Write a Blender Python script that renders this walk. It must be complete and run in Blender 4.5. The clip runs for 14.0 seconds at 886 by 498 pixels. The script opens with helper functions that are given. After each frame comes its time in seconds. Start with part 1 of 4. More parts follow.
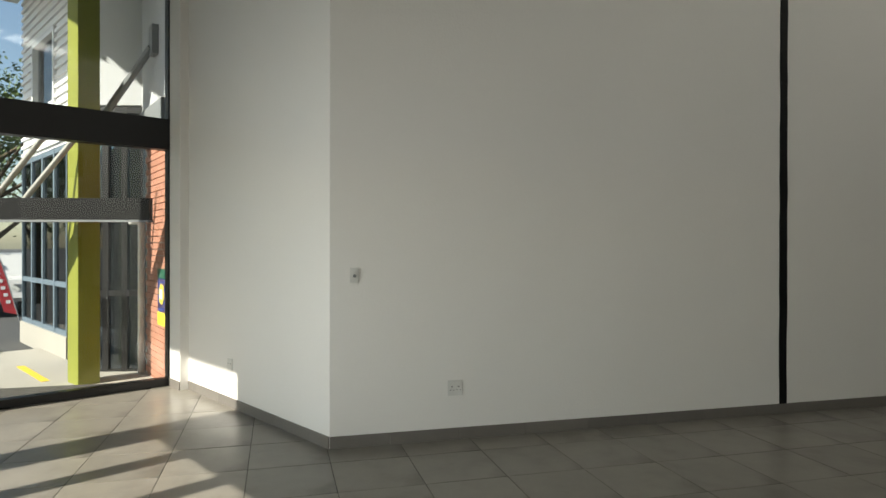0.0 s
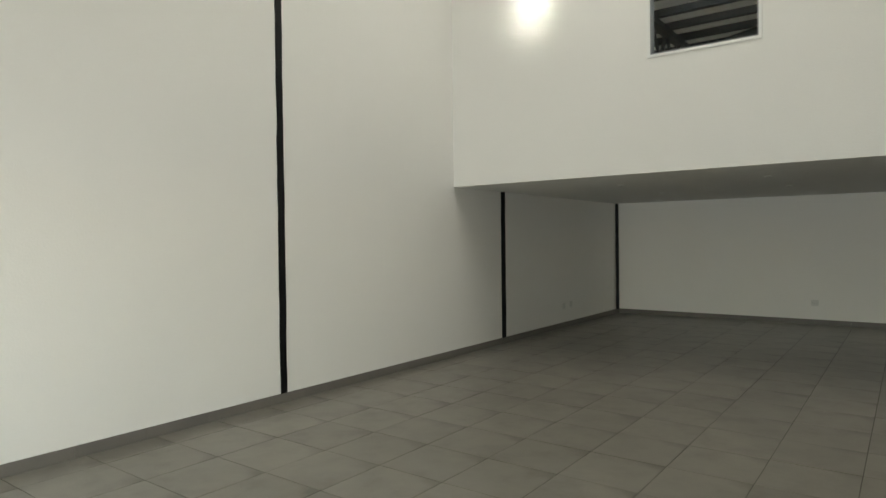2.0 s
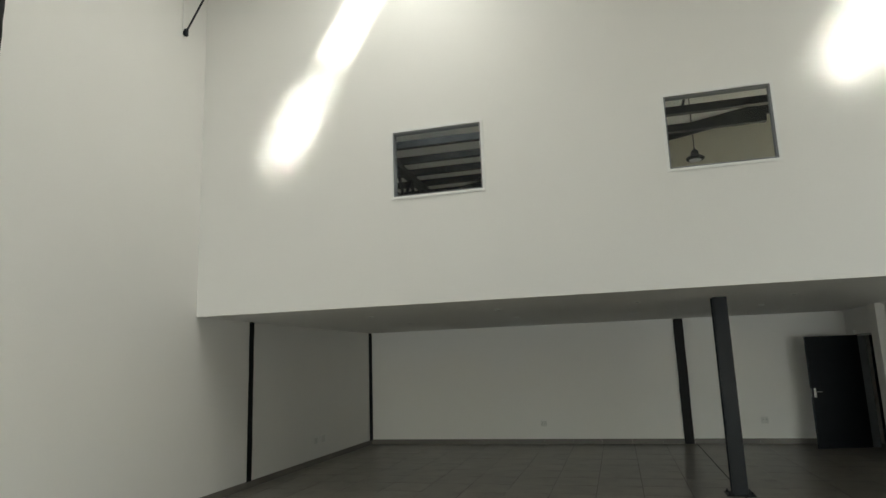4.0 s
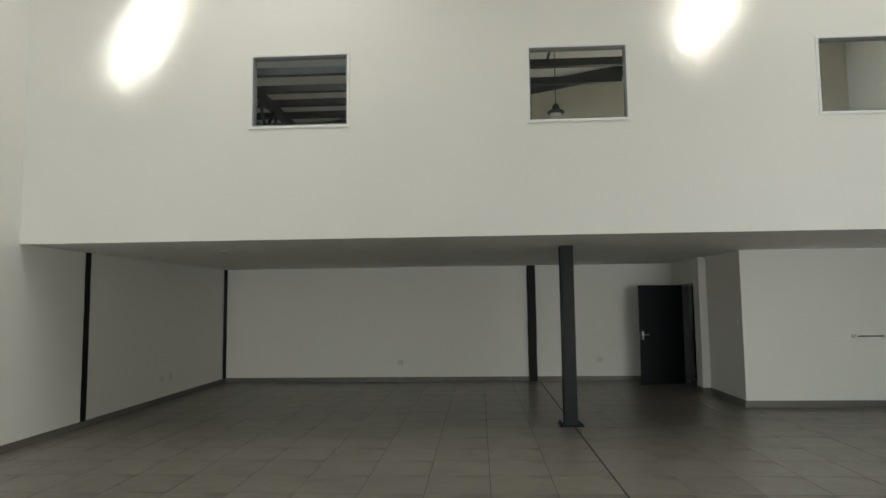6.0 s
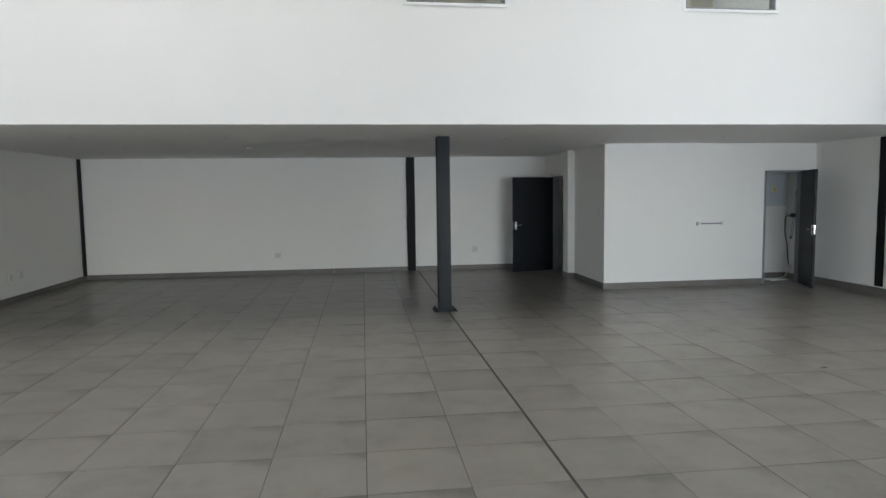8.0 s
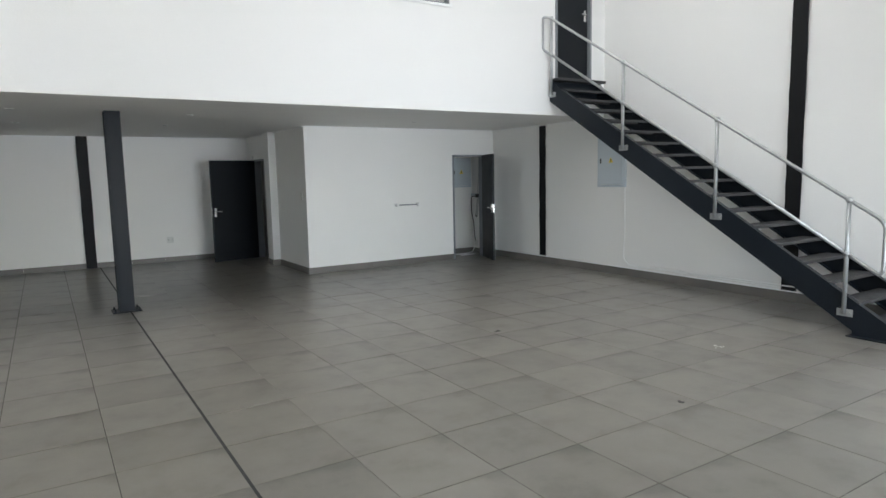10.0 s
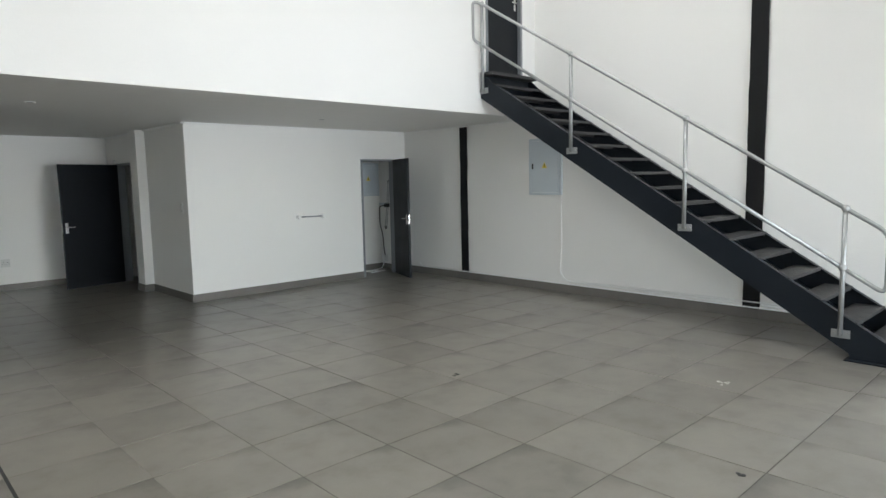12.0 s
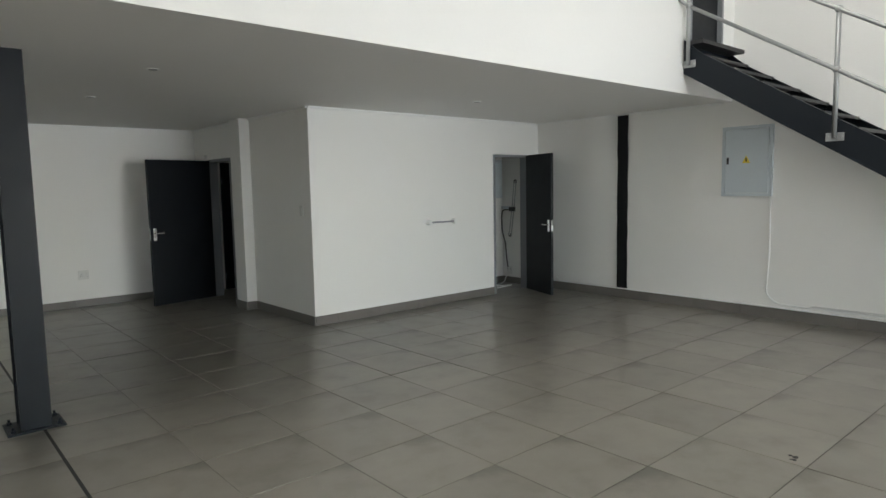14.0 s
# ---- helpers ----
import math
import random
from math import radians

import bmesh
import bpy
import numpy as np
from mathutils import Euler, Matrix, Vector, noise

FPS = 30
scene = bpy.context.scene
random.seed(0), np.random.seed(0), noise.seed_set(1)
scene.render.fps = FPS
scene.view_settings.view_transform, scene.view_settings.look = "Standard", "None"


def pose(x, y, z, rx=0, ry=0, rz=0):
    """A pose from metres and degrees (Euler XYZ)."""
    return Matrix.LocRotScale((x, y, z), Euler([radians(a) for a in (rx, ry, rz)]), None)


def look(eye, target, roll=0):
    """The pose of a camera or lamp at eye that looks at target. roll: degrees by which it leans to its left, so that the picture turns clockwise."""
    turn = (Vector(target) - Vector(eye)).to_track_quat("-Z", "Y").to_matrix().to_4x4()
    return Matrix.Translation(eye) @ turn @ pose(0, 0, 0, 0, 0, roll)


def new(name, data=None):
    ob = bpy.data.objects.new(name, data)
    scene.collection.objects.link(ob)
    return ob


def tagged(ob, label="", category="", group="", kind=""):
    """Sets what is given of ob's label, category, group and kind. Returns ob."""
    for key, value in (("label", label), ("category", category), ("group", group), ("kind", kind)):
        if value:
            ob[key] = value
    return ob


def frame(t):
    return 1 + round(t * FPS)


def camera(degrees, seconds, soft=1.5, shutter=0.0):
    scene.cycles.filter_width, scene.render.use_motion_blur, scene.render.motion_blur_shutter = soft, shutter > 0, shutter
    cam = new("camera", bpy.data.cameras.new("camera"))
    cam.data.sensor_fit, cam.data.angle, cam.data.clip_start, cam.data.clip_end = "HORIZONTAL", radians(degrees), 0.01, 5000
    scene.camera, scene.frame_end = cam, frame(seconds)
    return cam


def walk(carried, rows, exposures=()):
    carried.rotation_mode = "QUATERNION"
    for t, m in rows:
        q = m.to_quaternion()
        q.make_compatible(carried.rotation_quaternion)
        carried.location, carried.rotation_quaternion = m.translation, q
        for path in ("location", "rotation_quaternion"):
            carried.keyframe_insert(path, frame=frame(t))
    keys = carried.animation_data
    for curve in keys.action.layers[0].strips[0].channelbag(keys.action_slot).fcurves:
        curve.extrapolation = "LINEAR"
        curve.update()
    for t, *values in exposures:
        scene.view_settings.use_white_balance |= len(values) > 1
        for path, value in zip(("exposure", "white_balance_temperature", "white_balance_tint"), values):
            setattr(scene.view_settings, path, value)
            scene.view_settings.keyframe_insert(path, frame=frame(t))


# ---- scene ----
cam = camera(70.1, 14.0)
PATH = [
    (0, (-0.182, -0.848, 1.656), (-2.116, -0.339, 1.649), 0.1),
    (0.5, (-0.2, -0.67, 1.765), (-2.004, 0.196, 1.702), 0.0),
    (1, (0.02, -0.465, 1.70), (-1.603, 0.703, 1.664), -0.5),
    (1.5, (0.043, -0.460, 1.715), (-1.330, 0.994, 1.673), -0.5),
    (2, (0.067, -0.413, 1.741), (-1.125, 1.193, 1.712), -0.7),
    (2.5, (0.061, -0.433, 1.78), (-0.976, 1.276, 1.845), -1.0),
    (3, (0.1, -0.403, 1.806), (-0.744, 1.39, 2.074), -1.1),
    (5.5, (0.299, -0.316, 1.742), (0.117, 1.641, 2.112), -0.8),
    (6, (0.312, -0.298, 1.744), (0.201, 1.692, 1.911), -0.7),
    (6.5, (0.322, -0.307, 1.731), (0.278, 1.691, 1.796), -0.8),
    (7, (0.333, -0.291, 1.692), (0.366, 1.709, 1.668), -0.8),
    (7.5, (0.372, -0.29, 1.689), (0.481, 1.704, 1.576), -0.8),
    (8, (0.406, -0.29, 1.696), (0.655, 1.687, 1.524), -0.8),
    (8.5, (0.48, -0.31, 1.683), (0.92, 1.631, 1.487), -1.1),
    (9, (0.551, -0.306, 1.675), (1.219, 1.568, 1.461), -1.2),
    (11.5, (1.06, 0.847, 1.626), (2.41, 2.307, 1.405), -1.2),
    (12, (1.074, 1.369, 1.642), (2.438, 2.815, 1.428), -1.2),
    (12.5, (1.081, 1.904, 1.661), (2.442, 3.353, 1.444), -1.3),
    (13, (1.06, 2.497, 1.64), (2.407, 3.96, 1.431), -1.1),
    (13.5, (0.961, 3.114, 1.606), (2.294, 4.591, 1.4), -1.1),
    (14, (0.941, 3.785, 1.584), (2.247, 5.287, 1.389), -1.1),
]
walk(cam, [(t, look(eye, target, roll)) for t, eye, target, roll in PATH],
     exposures=[(0.0, 0.98, 6850, 6), (0.5, 1.3, 6900, 4), (1.0, 2.0, 6900, 4), (2.0, 2.1, 6850, 4), (3.0, 2.05, 6550, 4), (5.5, 1.85, 6950, 3), (6.5, 2.25, 6250, 7), (7.0, 2.25, 6050, 9), (7.5, 2.5, 6000, 11), (9.0, 2.85, 6000, 11), (11.5, 3.0, 6050, 10), (13.5, 3.01, 6350, 9), (14.0, 2.87, 6350, 9)])

# ---- world, sun, window light and fill lamps ----
SUN_WAY = Vector((-0.56, 1.0, -0.89)).normalized()
world = bpy.data.worlds.new("sky_world")
scene.world = world
world.use_nodes = True
wn = world.node_tree
sky = wn.nodes.new("ShaderNodeTexSky")
sky.sky_type = "NISHITA"
sky.sun_disc = False
sky.sun_elevation = math.asin(-SUN_WAY.z)
sky.sun_rotation = math.atan2(-SUN_WAY.x, -SUN_WAY.y)
wn.links.new(sky.outputs[0], wn.nodes["Background"].inputs[0])
wn.nodes["Background"].inputs[1].default_value = 0.09

sun = new("sun", bpy.data.lights.new("sun", "SUN"))
sun.data.energy = 5.0
sun.data.angle = radians(0.7)
sun.data.color = (1.0, 0.95, 0.88)
sun.matrix_world = look((0, 0, 20), Vector((0, 0, 20)) + SUN_WAY)


def window_light(name, eye, way, sx, sy, watts, color=(1, 0.98, 0.95), spread=180):
    la = bpy.data.lights.new(name, "AREA")
    la.shape, la.size, la.size_y, la.energy, la.color = "RECTANGLE", sx, sy, watts, color
    la.spread = radians(spread)
    ob = new(name, la)
    ob.matrix_world = look(eye, Vector(eye) + Vector(way))
    return ob


# front facade: origin, direction along it, inward normal
F0 = Vector((-6.41, -5.57, 0))
U = Vector((0.88, 0.475, 0)).normalized()
N = Vector((-U.y, U.x, 0))
FA = math.degrees(math.atan2(U.y, U.x))
E_ROOF, E_FRONT, E_STAIR = 26, 19, 10.5
window_light("rooflight_sky_a", (-2.1, 5.0, 7.95), (0, 0, -1), 0.75, 4.0, E_ROOF)
# narrow lamps in place of sunlight scattered forwards by the rooflight sheets
E_BEAM = 0.95
for bx, by, bl in ((-2.13, 4.17, 1.25), (-2.13, 6.0, 1.9), (4.83, 4.21, 1.0), (4.83, 5.97, 1.95)):
    lamp = window_light("rooflight_beam", Vector((bx, by, 7.96)) + SUN_WAY * 0.45, SUN_WAY, 0.52, bl * 0.74, E_BEAM * bl, (1.0, 0.96, 0.9), 9)
    run = lamp.matrix_world.to_3x3().transposed() @ Vector((0, 1, 0))   # the sheet's length, seen along the beam
    lamp.matrix_world = lamp.matrix_world @ pose(0, 0, 0, 0, 0, math.degrees(math.atan2(-run.x, run.y)))
window_light("rooflight_sky_b", (4.85, 5.0, 7.95), (0, 0, -1), 0.75, 4.0, E_ROOF)
window_light("front_sky", F0 + U * 5.0 + N * 0.25 + Vector((0, 0, 1.35)), N, 5.8, 2.3, E_FRONT, (0.93, 0.97, 1.0), 115)
# fill lamp at the added glazing by the stair
window_light("stair_fill", (5.75, -0.42, 1.4), (0, 1, 0), 4.7, 2.4, E_STAIR, (0.93, 0.97, 1.0), 88)
# fill lamps under roof gaps added out of view to brighten the mezzanine room
window_light("mezzanine_fill", (6.0, 10.5, 6.3), (0, 0, -1), 0.6, 4.0, 6)
window_light("mezzanine_front_fill", (-2.0, 8.15, 5.5), (0, 0, -1), 1.9, 0.9, 4)


# ---- materials ----
def mat(name, color, rough=0.5, metal=0.0, vary=0.06, scale=3.0, fine=60.0, bump=0.02, spec=0.5, rand=0.0, island=False, streak=1.0):
    m = bpy.data.materials.new(name)
    m.use_nodes = True
    t = m.node_tree
    b = t.nodes["Principled BSDF"]
    b.inputs["Roughness"].default_value = rough
    b.inputs["Metallic"].default_value = metal
    b.inputs["Specular IOR Level"].default_value = spec
    tc = t.nodes.new("ShaderNodeTexCoord")
    mp = t.nodes.new("ShaderNodeMapping")
    mp.inputs["Scale"].default_value = (1, 1, streak)
    t.links.new(tc.outputs["Object"], mp.inputs[0])
    n1 = t.nodes.new("ShaderNodeTexNoise")
    n1.inputs["Scale"].default_value = scale
    n1.inputs["Detail"].default_value = 5
    n2 = t.nodes.new("ShaderNodeTexNoise")
    n2.inputs["Scale"].default_value = fine
    n2.inputs["Detail"].default_value = 4
    for n in (n1, n2):
        t.links.new(mp.outputs[0], n.inputs["Vector"])
    val = t.nodes.new("ShaderNodeMath")
    val.operation = "MULTIPLY_ADD"
    t.links.new(n1.outputs[0], val.inputs[0])
    val.inputs[1].default_value = 2 * vary
    val.inputs[2].default_value = 1 - vary
    v2 = t.nodes.new("ShaderNodeMath")
    v2.operation = "MULTIPLY_ADD"
    t.links.new(n2.outputs[0], v2.inputs[0])
    v2.inputs[1].default_value = vary
    t.links.new(val.outputs[0], v2.inputs[2])
    last = v2
    if rand:
        src = t.nodes.new("ShaderNodeNewGeometry" if island else "ShaderNodeObjectInfo")
        v3 = t.nodes.new("ShaderNodeMath")
        v3.operation = "MULTIPLY_ADD"
        t.links.new(src.outputs["Random Per Island" if island else "Random"], v3.inputs[0])
        v3.inputs[1].default_value = rand
        t.links.new(v2.outputs[0], v3.inputs[2])
        last = v3
    hsv = t.nodes.new("ShaderNodeHueSaturation")
    hsv.inputs["Color"].default_value = (*color, 1)
    t.links.new(last.outputs[0], hsv.inputs["Value"])
    t.links.new(hsv.outputs[0], b.inputs["Base Color"])
    r = t.nodes.new("ShaderNodeMath")
    r.operation = "MULTIPLY_ADD"
    t.links.new(n1.outputs[0], r.inputs[0])
    r.inputs[1].default_value = 0.25
    r.inputs[2].default_value = rough - 0.12
    t.links.new(r.outputs[0], b.inputs["Roughness"])
    if bump:
        bp = t.nodes.new("ShaderNodeBump")
        bp.inputs["Strength"].default_value = 0.35
        bp.inputs["Distance"].default_value = bump
        t.links.new(n2.outputs[0], bp.inputs["Height"])
        t.links.new(bp.outputs[0], b.inputs["Normal"])
    return m


TP, TX, TY = 0.607, 1.605, 3.80         # floor tile pitch and origin


def tile_mat(name, island):
    """Cement-look porcelain: clouded grey-brown, darker towards one corner, each tile a little different."""
    m = bpy.data.materials.new(name)
    m.use_nodes = True
    t = m.node_tree
    b = t.nodes["Principled BSDF"]
    geo = t.nodes.new("ShaderNodeNewGeometry")
    info = geo if island else t.nodes.new("ShaderNodeObjectInfo")
    rnd = info.outputs["Random Per Island" if island else "Random"]
    comb = t.nodes.new("ShaderNodeCombineXYZ")
    mul = t.nodes.new("ShaderNodeMath")
    mul.operation = "MULTIPLY"
    mul.inputs[1].default_value = 37.0
    t.links.new(rnd, mul.inputs[0])
    t.links.new(mul.outputs[0], comb.inputs[2])
    add = t.nodes.new("ShaderNodeVectorMath")
    add.operation = "ADD"
    t.links.new(geo.outputs["Position"], add.inputs[0])
    t.links.new(comb.outputs[0], add.inputs[1])
    cloud = t.nodes.new("ShaderNodeTexNoise")
    cloud.inputs["Scale"].default_value = 3.2
    cloud.inputs["Detail"].default_value = 6
    cloud.inputs["Roughness"].default_value = 0.6
    grain = t.nodes.new("ShaderNodeTexNoise")
    grain.inputs["Scale"].default_value = 130
    grain.inputs["Detail"].default_value = 3
    smear = t.nodes.new("ShaderNodeTexNoise")
    smear.inputs["Scale"].default_value = 0.55
    smear.inputs["Detail"].default_value = 5
    t.links.new(add.outputs[0], cloud.inputs["Vector"])
    t.links.new(geo.outputs["Position"], grain.inputs["Vector"])
    t.links.new(geo.outputs["Position"], smear.inputs["Vector"])
    ramp = t.nodes.new("ShaderNodeValToRGB")
    ramp.color_ramp.elements[0].position = 0.33
    ramp.color_ramp.elements[0].color = (0.156, 0.144, 0.122, 1)
    ramp.color_ramp.elements[1].position = 0.62
    ramp.color_ramp.elements[1].color = (0.204, 0.189, 0.161, 1)
    e = ramp.color_ramp.elements.new(0.46)
    e.color = (0.185, 0.172, 0.147, 1)
    t.links.new(cloud.outputs[0], ramp.inputs[0])
    val = t.nodes.new("ShaderNodeMath")
    val.operation = "MULTIPLY_ADD"
    val.inputs[1].default_value = 0.16
    val.inputs[2].default_value = 0.72
    t.links.new(rnd, val.inputs[0])
    v2 = t.nodes.new("ShaderNodeMath")
    v2.operation = "MULTIPLY_ADD"
    v2.inputs[1].default_value = 0.22
    t.links.new(grain.outputs[0], v2.inputs[0])
    t.links.new(val.outputs[0], v2.inputs[2])
    v3 = t.nodes.new("ShaderNodeMath")
    v3.operation = "MULTIPLY_ADD"
    v3.inputs[1].default_value = 0.2
    t.links.new(smear.outputs[0], v3.inputs[0])
    t.links.new(v2.outputs[0], v3.inputs[2])
    # each tile darkens towards its +x, +y corner, with a clouded edge
    def node(op, *ins):
        n = t.nodes.new("ShaderNodeMath")
        n.operation = op
        for k, v in enumerate(ins):
            if isinstance(v, (int, float)):
                n.inputs[k].default_value = v
            else:
                t.links.new(v, n.inputs[k])
        return n.outputs[0]
    sep = t.nodes.new("ShaderNodeSeparateXYZ")
    t.links.new(geo.outputs["Position"], sep.inputs[0])
    fx = node("SUBTRACT", 1.0, node("FRACT", node("DIVIDE", node("SUBTRACT", sep.outputs[0], TX - 40 * TP), TP)))
    fy = node("SUBTRACT", 1.0, node("FRACT", node("DIVIDE", node("SUBTRACT", sep.outputs[1], TY - 40 * TP), TP)))
    far = node("ADD", node("MULTIPLY", fx, node("MULTIPLY_ADD", rnd, 0.9, 0.9)), node("MULTIPLY", fy, 2.6))
    far = node("ADD", far, node("MULTIPLY_ADD", cloud.outputs[0], 0.9, -0.45))
    corner_dark = t.nodes.new("ShaderNodeMapRange")
    corner_dark.interpolation_type = "SMOOTHERSTEP"
    corner_dark.inputs["From Min"].default_value = 0.0
    corner_dark.inputs["From Max"].default_value = 1.0
    corner_dark.inputs["To Min"].default_value = 0.62
    corner_dark.inputs["To Max"].default_value = 1.0
    t.links.new(far, corner_dark.inputs["Value"])
    v4 = node("MULTIPLY", v3.outputs[0], corner_dark.outputs["Result"])
    hsv = t.nodes.new("ShaderNodeHueSaturation")
    t.links.new(ramp.outputs[0], hsv.inputs["Color"])
    t.links.new(v4, hsv.inputs["Value"])
    t.links.new(hsv.outputs[0], b.inputs["Base Color"])
    r = t.nodes.new("ShaderNodeMath")
    r.operation = "MULTIPLY_ADD"
    r.inputs[1].default_value = -0.07
    r.inputs[2].default_value = 0.345
    t.links.new(cloud.outputs[0], r.inputs[0])
    t.links.new(r.outputs[0], b.inputs["Roughness"])
    bp = t.nodes.new("ShaderNodeBump")
    bp.inputs["Strength"].default_value = 0.09
    bp.inputs["Distance"].default_value = 0.004
    t.links.new(grain.outputs[0], bp.inputs["Height"])
    t.links.new(bp.outputs[0], b.inputs["Normal"])
    return m


def glass_mat(name, tint=(0.95, 0.97, 0.96), ior=1.45, gloss=1.0):
    m = bpy.data.materials.new(name)
    m.use_nodes = True
    t = m.node_tree
    t.nodes.remove(t.nodes["Principled BSDF"])
    out = t.nodes["Material Output"]
    tr = t.nodes.new("ShaderNodeBsdfTransparent")
    tr.inputs[0].default_value = (*tint, 1)
    gl = t.nodes.new("ShaderNodeBsdfGlossy")
    gl.inputs["Roughness"].default_value = 0.02
    fr = t.nodes.new("ShaderNodeFresnel")
    fr.inputs[0].default_value = ior
    mx = t.nodes.new("ShaderNodeMixShader")
    t.links.new(fr.outputs[0], mx.inputs[0])
    t.links.new(tr.outputs[0], mx.inputs[1])
    t.links.new(gl.outputs[0], mx.inputs[2])
    t.links.new(mx.outputs[0], out.inputs[0])
    return m


M_WALL = mat("white_wall_paint", (0.80, 0.79, 0.76), 0.55, vary=0.025, scale=0.9, fine=55, bump=0.004)
M_CEIL = mat("ceiling_paint", (0.80, 0.79, 0.76), 0.65, vary=0.02, scale=1.2, fine=40, bump=0.003)
M_TRIM = mat("white_trim", (0.80, 0.80, 0.78), 0.4, vary=0.03, bump=0.002)
M_SKIRT = mat("skirting_tile", (0.135, 0.125, 0.112), 0.42, vary=0.16, scale=5, fine=120, bump=0.003, rand=0.18)
M_GROUT = mat("dark_grout", (0.055, 0.051, 0.045), 0.85, vary=0.2, scale=8, bump=0.004)
M_JOINT = mat("black_movement_joint", (0.018, 0.018, 0.018), 0.7, vary=0.2, bump=0.003)
M_TILE = tile_mat("cement_look_tile", False)
M_TILEJ = tile_mat("cement_look_tile_field", True)
M_BLACK = mat("black_column_paint", (0.004, 0.004, 0.0045), 0.55, spec=0.25, vary=0.15, scale=6, bump=0.004)
M_STEEL = mat("charcoal_steel_paint", (0.007, 0.010, 0.014), 0.42, spec=0.25, vary=0.18, scale=7, fine=90, bump=0.003)
M_TREAD = mat("worn_tread_steel", (0.026, 0.0255, 0.025), 0.55, vary=0.45, scale=9, fine=140, bump=0.004)
M_DOOR = mat("charcoal_door_paint", (0.006, 0.008, 0.0105), 0.45, spec=0.25, vary=0.12, scale=4, fine=90, bump=0.003)
M_GALV = mat("galvanised_steel", (0.36, 0.365, 0.36), 0.45, metal=0.7, vary=0.14, scale=25, fine=160, bump=0.002)
M_CHROME = mat("satin_chrome", (0.72, 0.72, 0.70), 0.25, metal=1.0, vary=0.05, bump=0)
M_FRAMEG = mat("grey_door_frame_paint", (0.20, 0.21, 0.22), 0.45, vary=0.1, bump=0.002)
M_PLAST = mat("white_plastic", (0.66, 0.66, 0.63), 0.35, vary=0.03, bump=0)
# near-black parts; also painted in for unlit holes and the shop interior
M_DARK = mat("dark_parts_and_voids", (0.02, 0.02, 0.02), 0.6, vary=0.1, bump=0)
M_DB = mat("pale_grey_enamel", (0.52, 0.57, 0.60), 0.4, vary=0.04, scale=5, bump=0.001)
M_YELLOW = mat("warning_yellow", (0.75, 0.58, 0.05), 0.5, vary=0.05, bump=0)
M_ALU = mat("black_aluminium", (0.012, 0.012, 0.013), 0.38, vary=0.12, bump=0.002)
M_GLASS = glass_mat("clear_glass")
M_BRASS = mat("cable_black", (0.03, 0.03, 0.03), 0.5, vary=0.1, bump=0)
M_GREEN = mat("lime_green_plaster", (0.20, 0.215, 0.028), 0.75, vary=0.1, scale=2, fine=80, bump=0.01)
M_BRICK = mat("red_face_brick", (0.36, 0.165, 0.11), 0.8, vary=0.14, scale=12, fine=120, bump=0.006, rand=0.22)
M_MORTAR = mat("pale_mortar", (0.42, 0.37, 0.32), 0.9, vary=0.12, scale=9, bump=0.006)
M_CLAD = mat("white_metal_cladding", (0.74, 0.74, 0.74), 0.5, vary=0.05, scale=2, bump=0.002)
M_PLASTER = mat("grey_plaster", (0.50, 0.51, 0.53), 0.8, vary=0.06, scale=1.5, bump=0.006)
M_CONC = mat("pale_concrete", (0.33, 0.31, 0.275), 0.85, vary=0.15, scale=3, fine=70, bump=0.01)
M_ASPH = mat("asphalt", (0.055, 0.055, 0.056), 0.9, vary=0.25, scale=4, fine=160, bump=0.012)
M_ROADY = mat("yellow_road_paint", (0.65, 0.45, 0.04), 0.75, vary=0.15, scale=8, bump=0.004)
M_RED = mat("red_banner_cloth", (0.42, 0.03, 0.04), 0.7, vary=0.08, bump=0.004)
M_WHITE = mat("white_print", (0.75, 0.75, 0.75), 0.6, vary=0.04, bump=0)
M_BLUE = mat("blue_print", (0.02, 0.05, 0.25), 0.5, vary=0.05, bump=0)
M_DGREEN = mat("dark_green_print", (0.01, 0.09, 0.05), 0.5, vary=0.05, bump=0)
M_CAR = mat("white_car_paint", (0.5, 0.5, 0.5), 0.3, vary=0.02, bump=0)
M_RUBBER = mat("tyre_rubber", (0.02, 0.02, 0.02), 0.85, vary=0.2, bump=0.004)
M_BARK = mat("bark", (0.10, 0.075, 0.05), 0.9, vary=0.25, scale=8, bump=0.02)
M_LEAF = mat("leaf_green", (0.055, 0.085, 0.025), 0.6, vary=0.3, scale=3, bump=0, rand=0.4, island=True)
M_PIPE = mat("white_stay_pipe", (0.34, 0.33, 0.30), 0.4, vary=0.08, bump=0.002)
M_BEIGE = mat("beige_wall_paint", (0.62, 0.58, 0.47), 0.7, vary=0.05, scale=1, bump=0.004)
M_DGLASS = glass_mat("shop_glass", (0.55, 0.6, 0.62), 1.6)
M_GRP = mat("milky_rooflight_sheet", (0.72, 0.72, 0.68), 0.5, vary=0.05, scale=3, bump=0.002)
M_MARK = mat("pale_scuff", (0.62, 0.61, 0.58), 0.8, vary=0.2, scale=30, bump=0.003)


# ---- builders ----
def link(name, bm, material, parent=None, label="", smooth=False):
    me = bpy.data.meshes.new(name)
    bmesh.ops.recalc_face_normals(bm, faces=bm.faces)
    if smooth:
        for f in bm.faces:
            f.smooth = True
    bm.to_mesh(me)
    bm.free()
    me.materials.append(material)
    ob = new(name, me)
    if parent:
        ob.parent = parent
    if label:
        tagged(ob, label)
    return ob


def part(name, bm, material, parent, label="", smooth=False):
    return link(name, bm, material, parent, label, smooth)


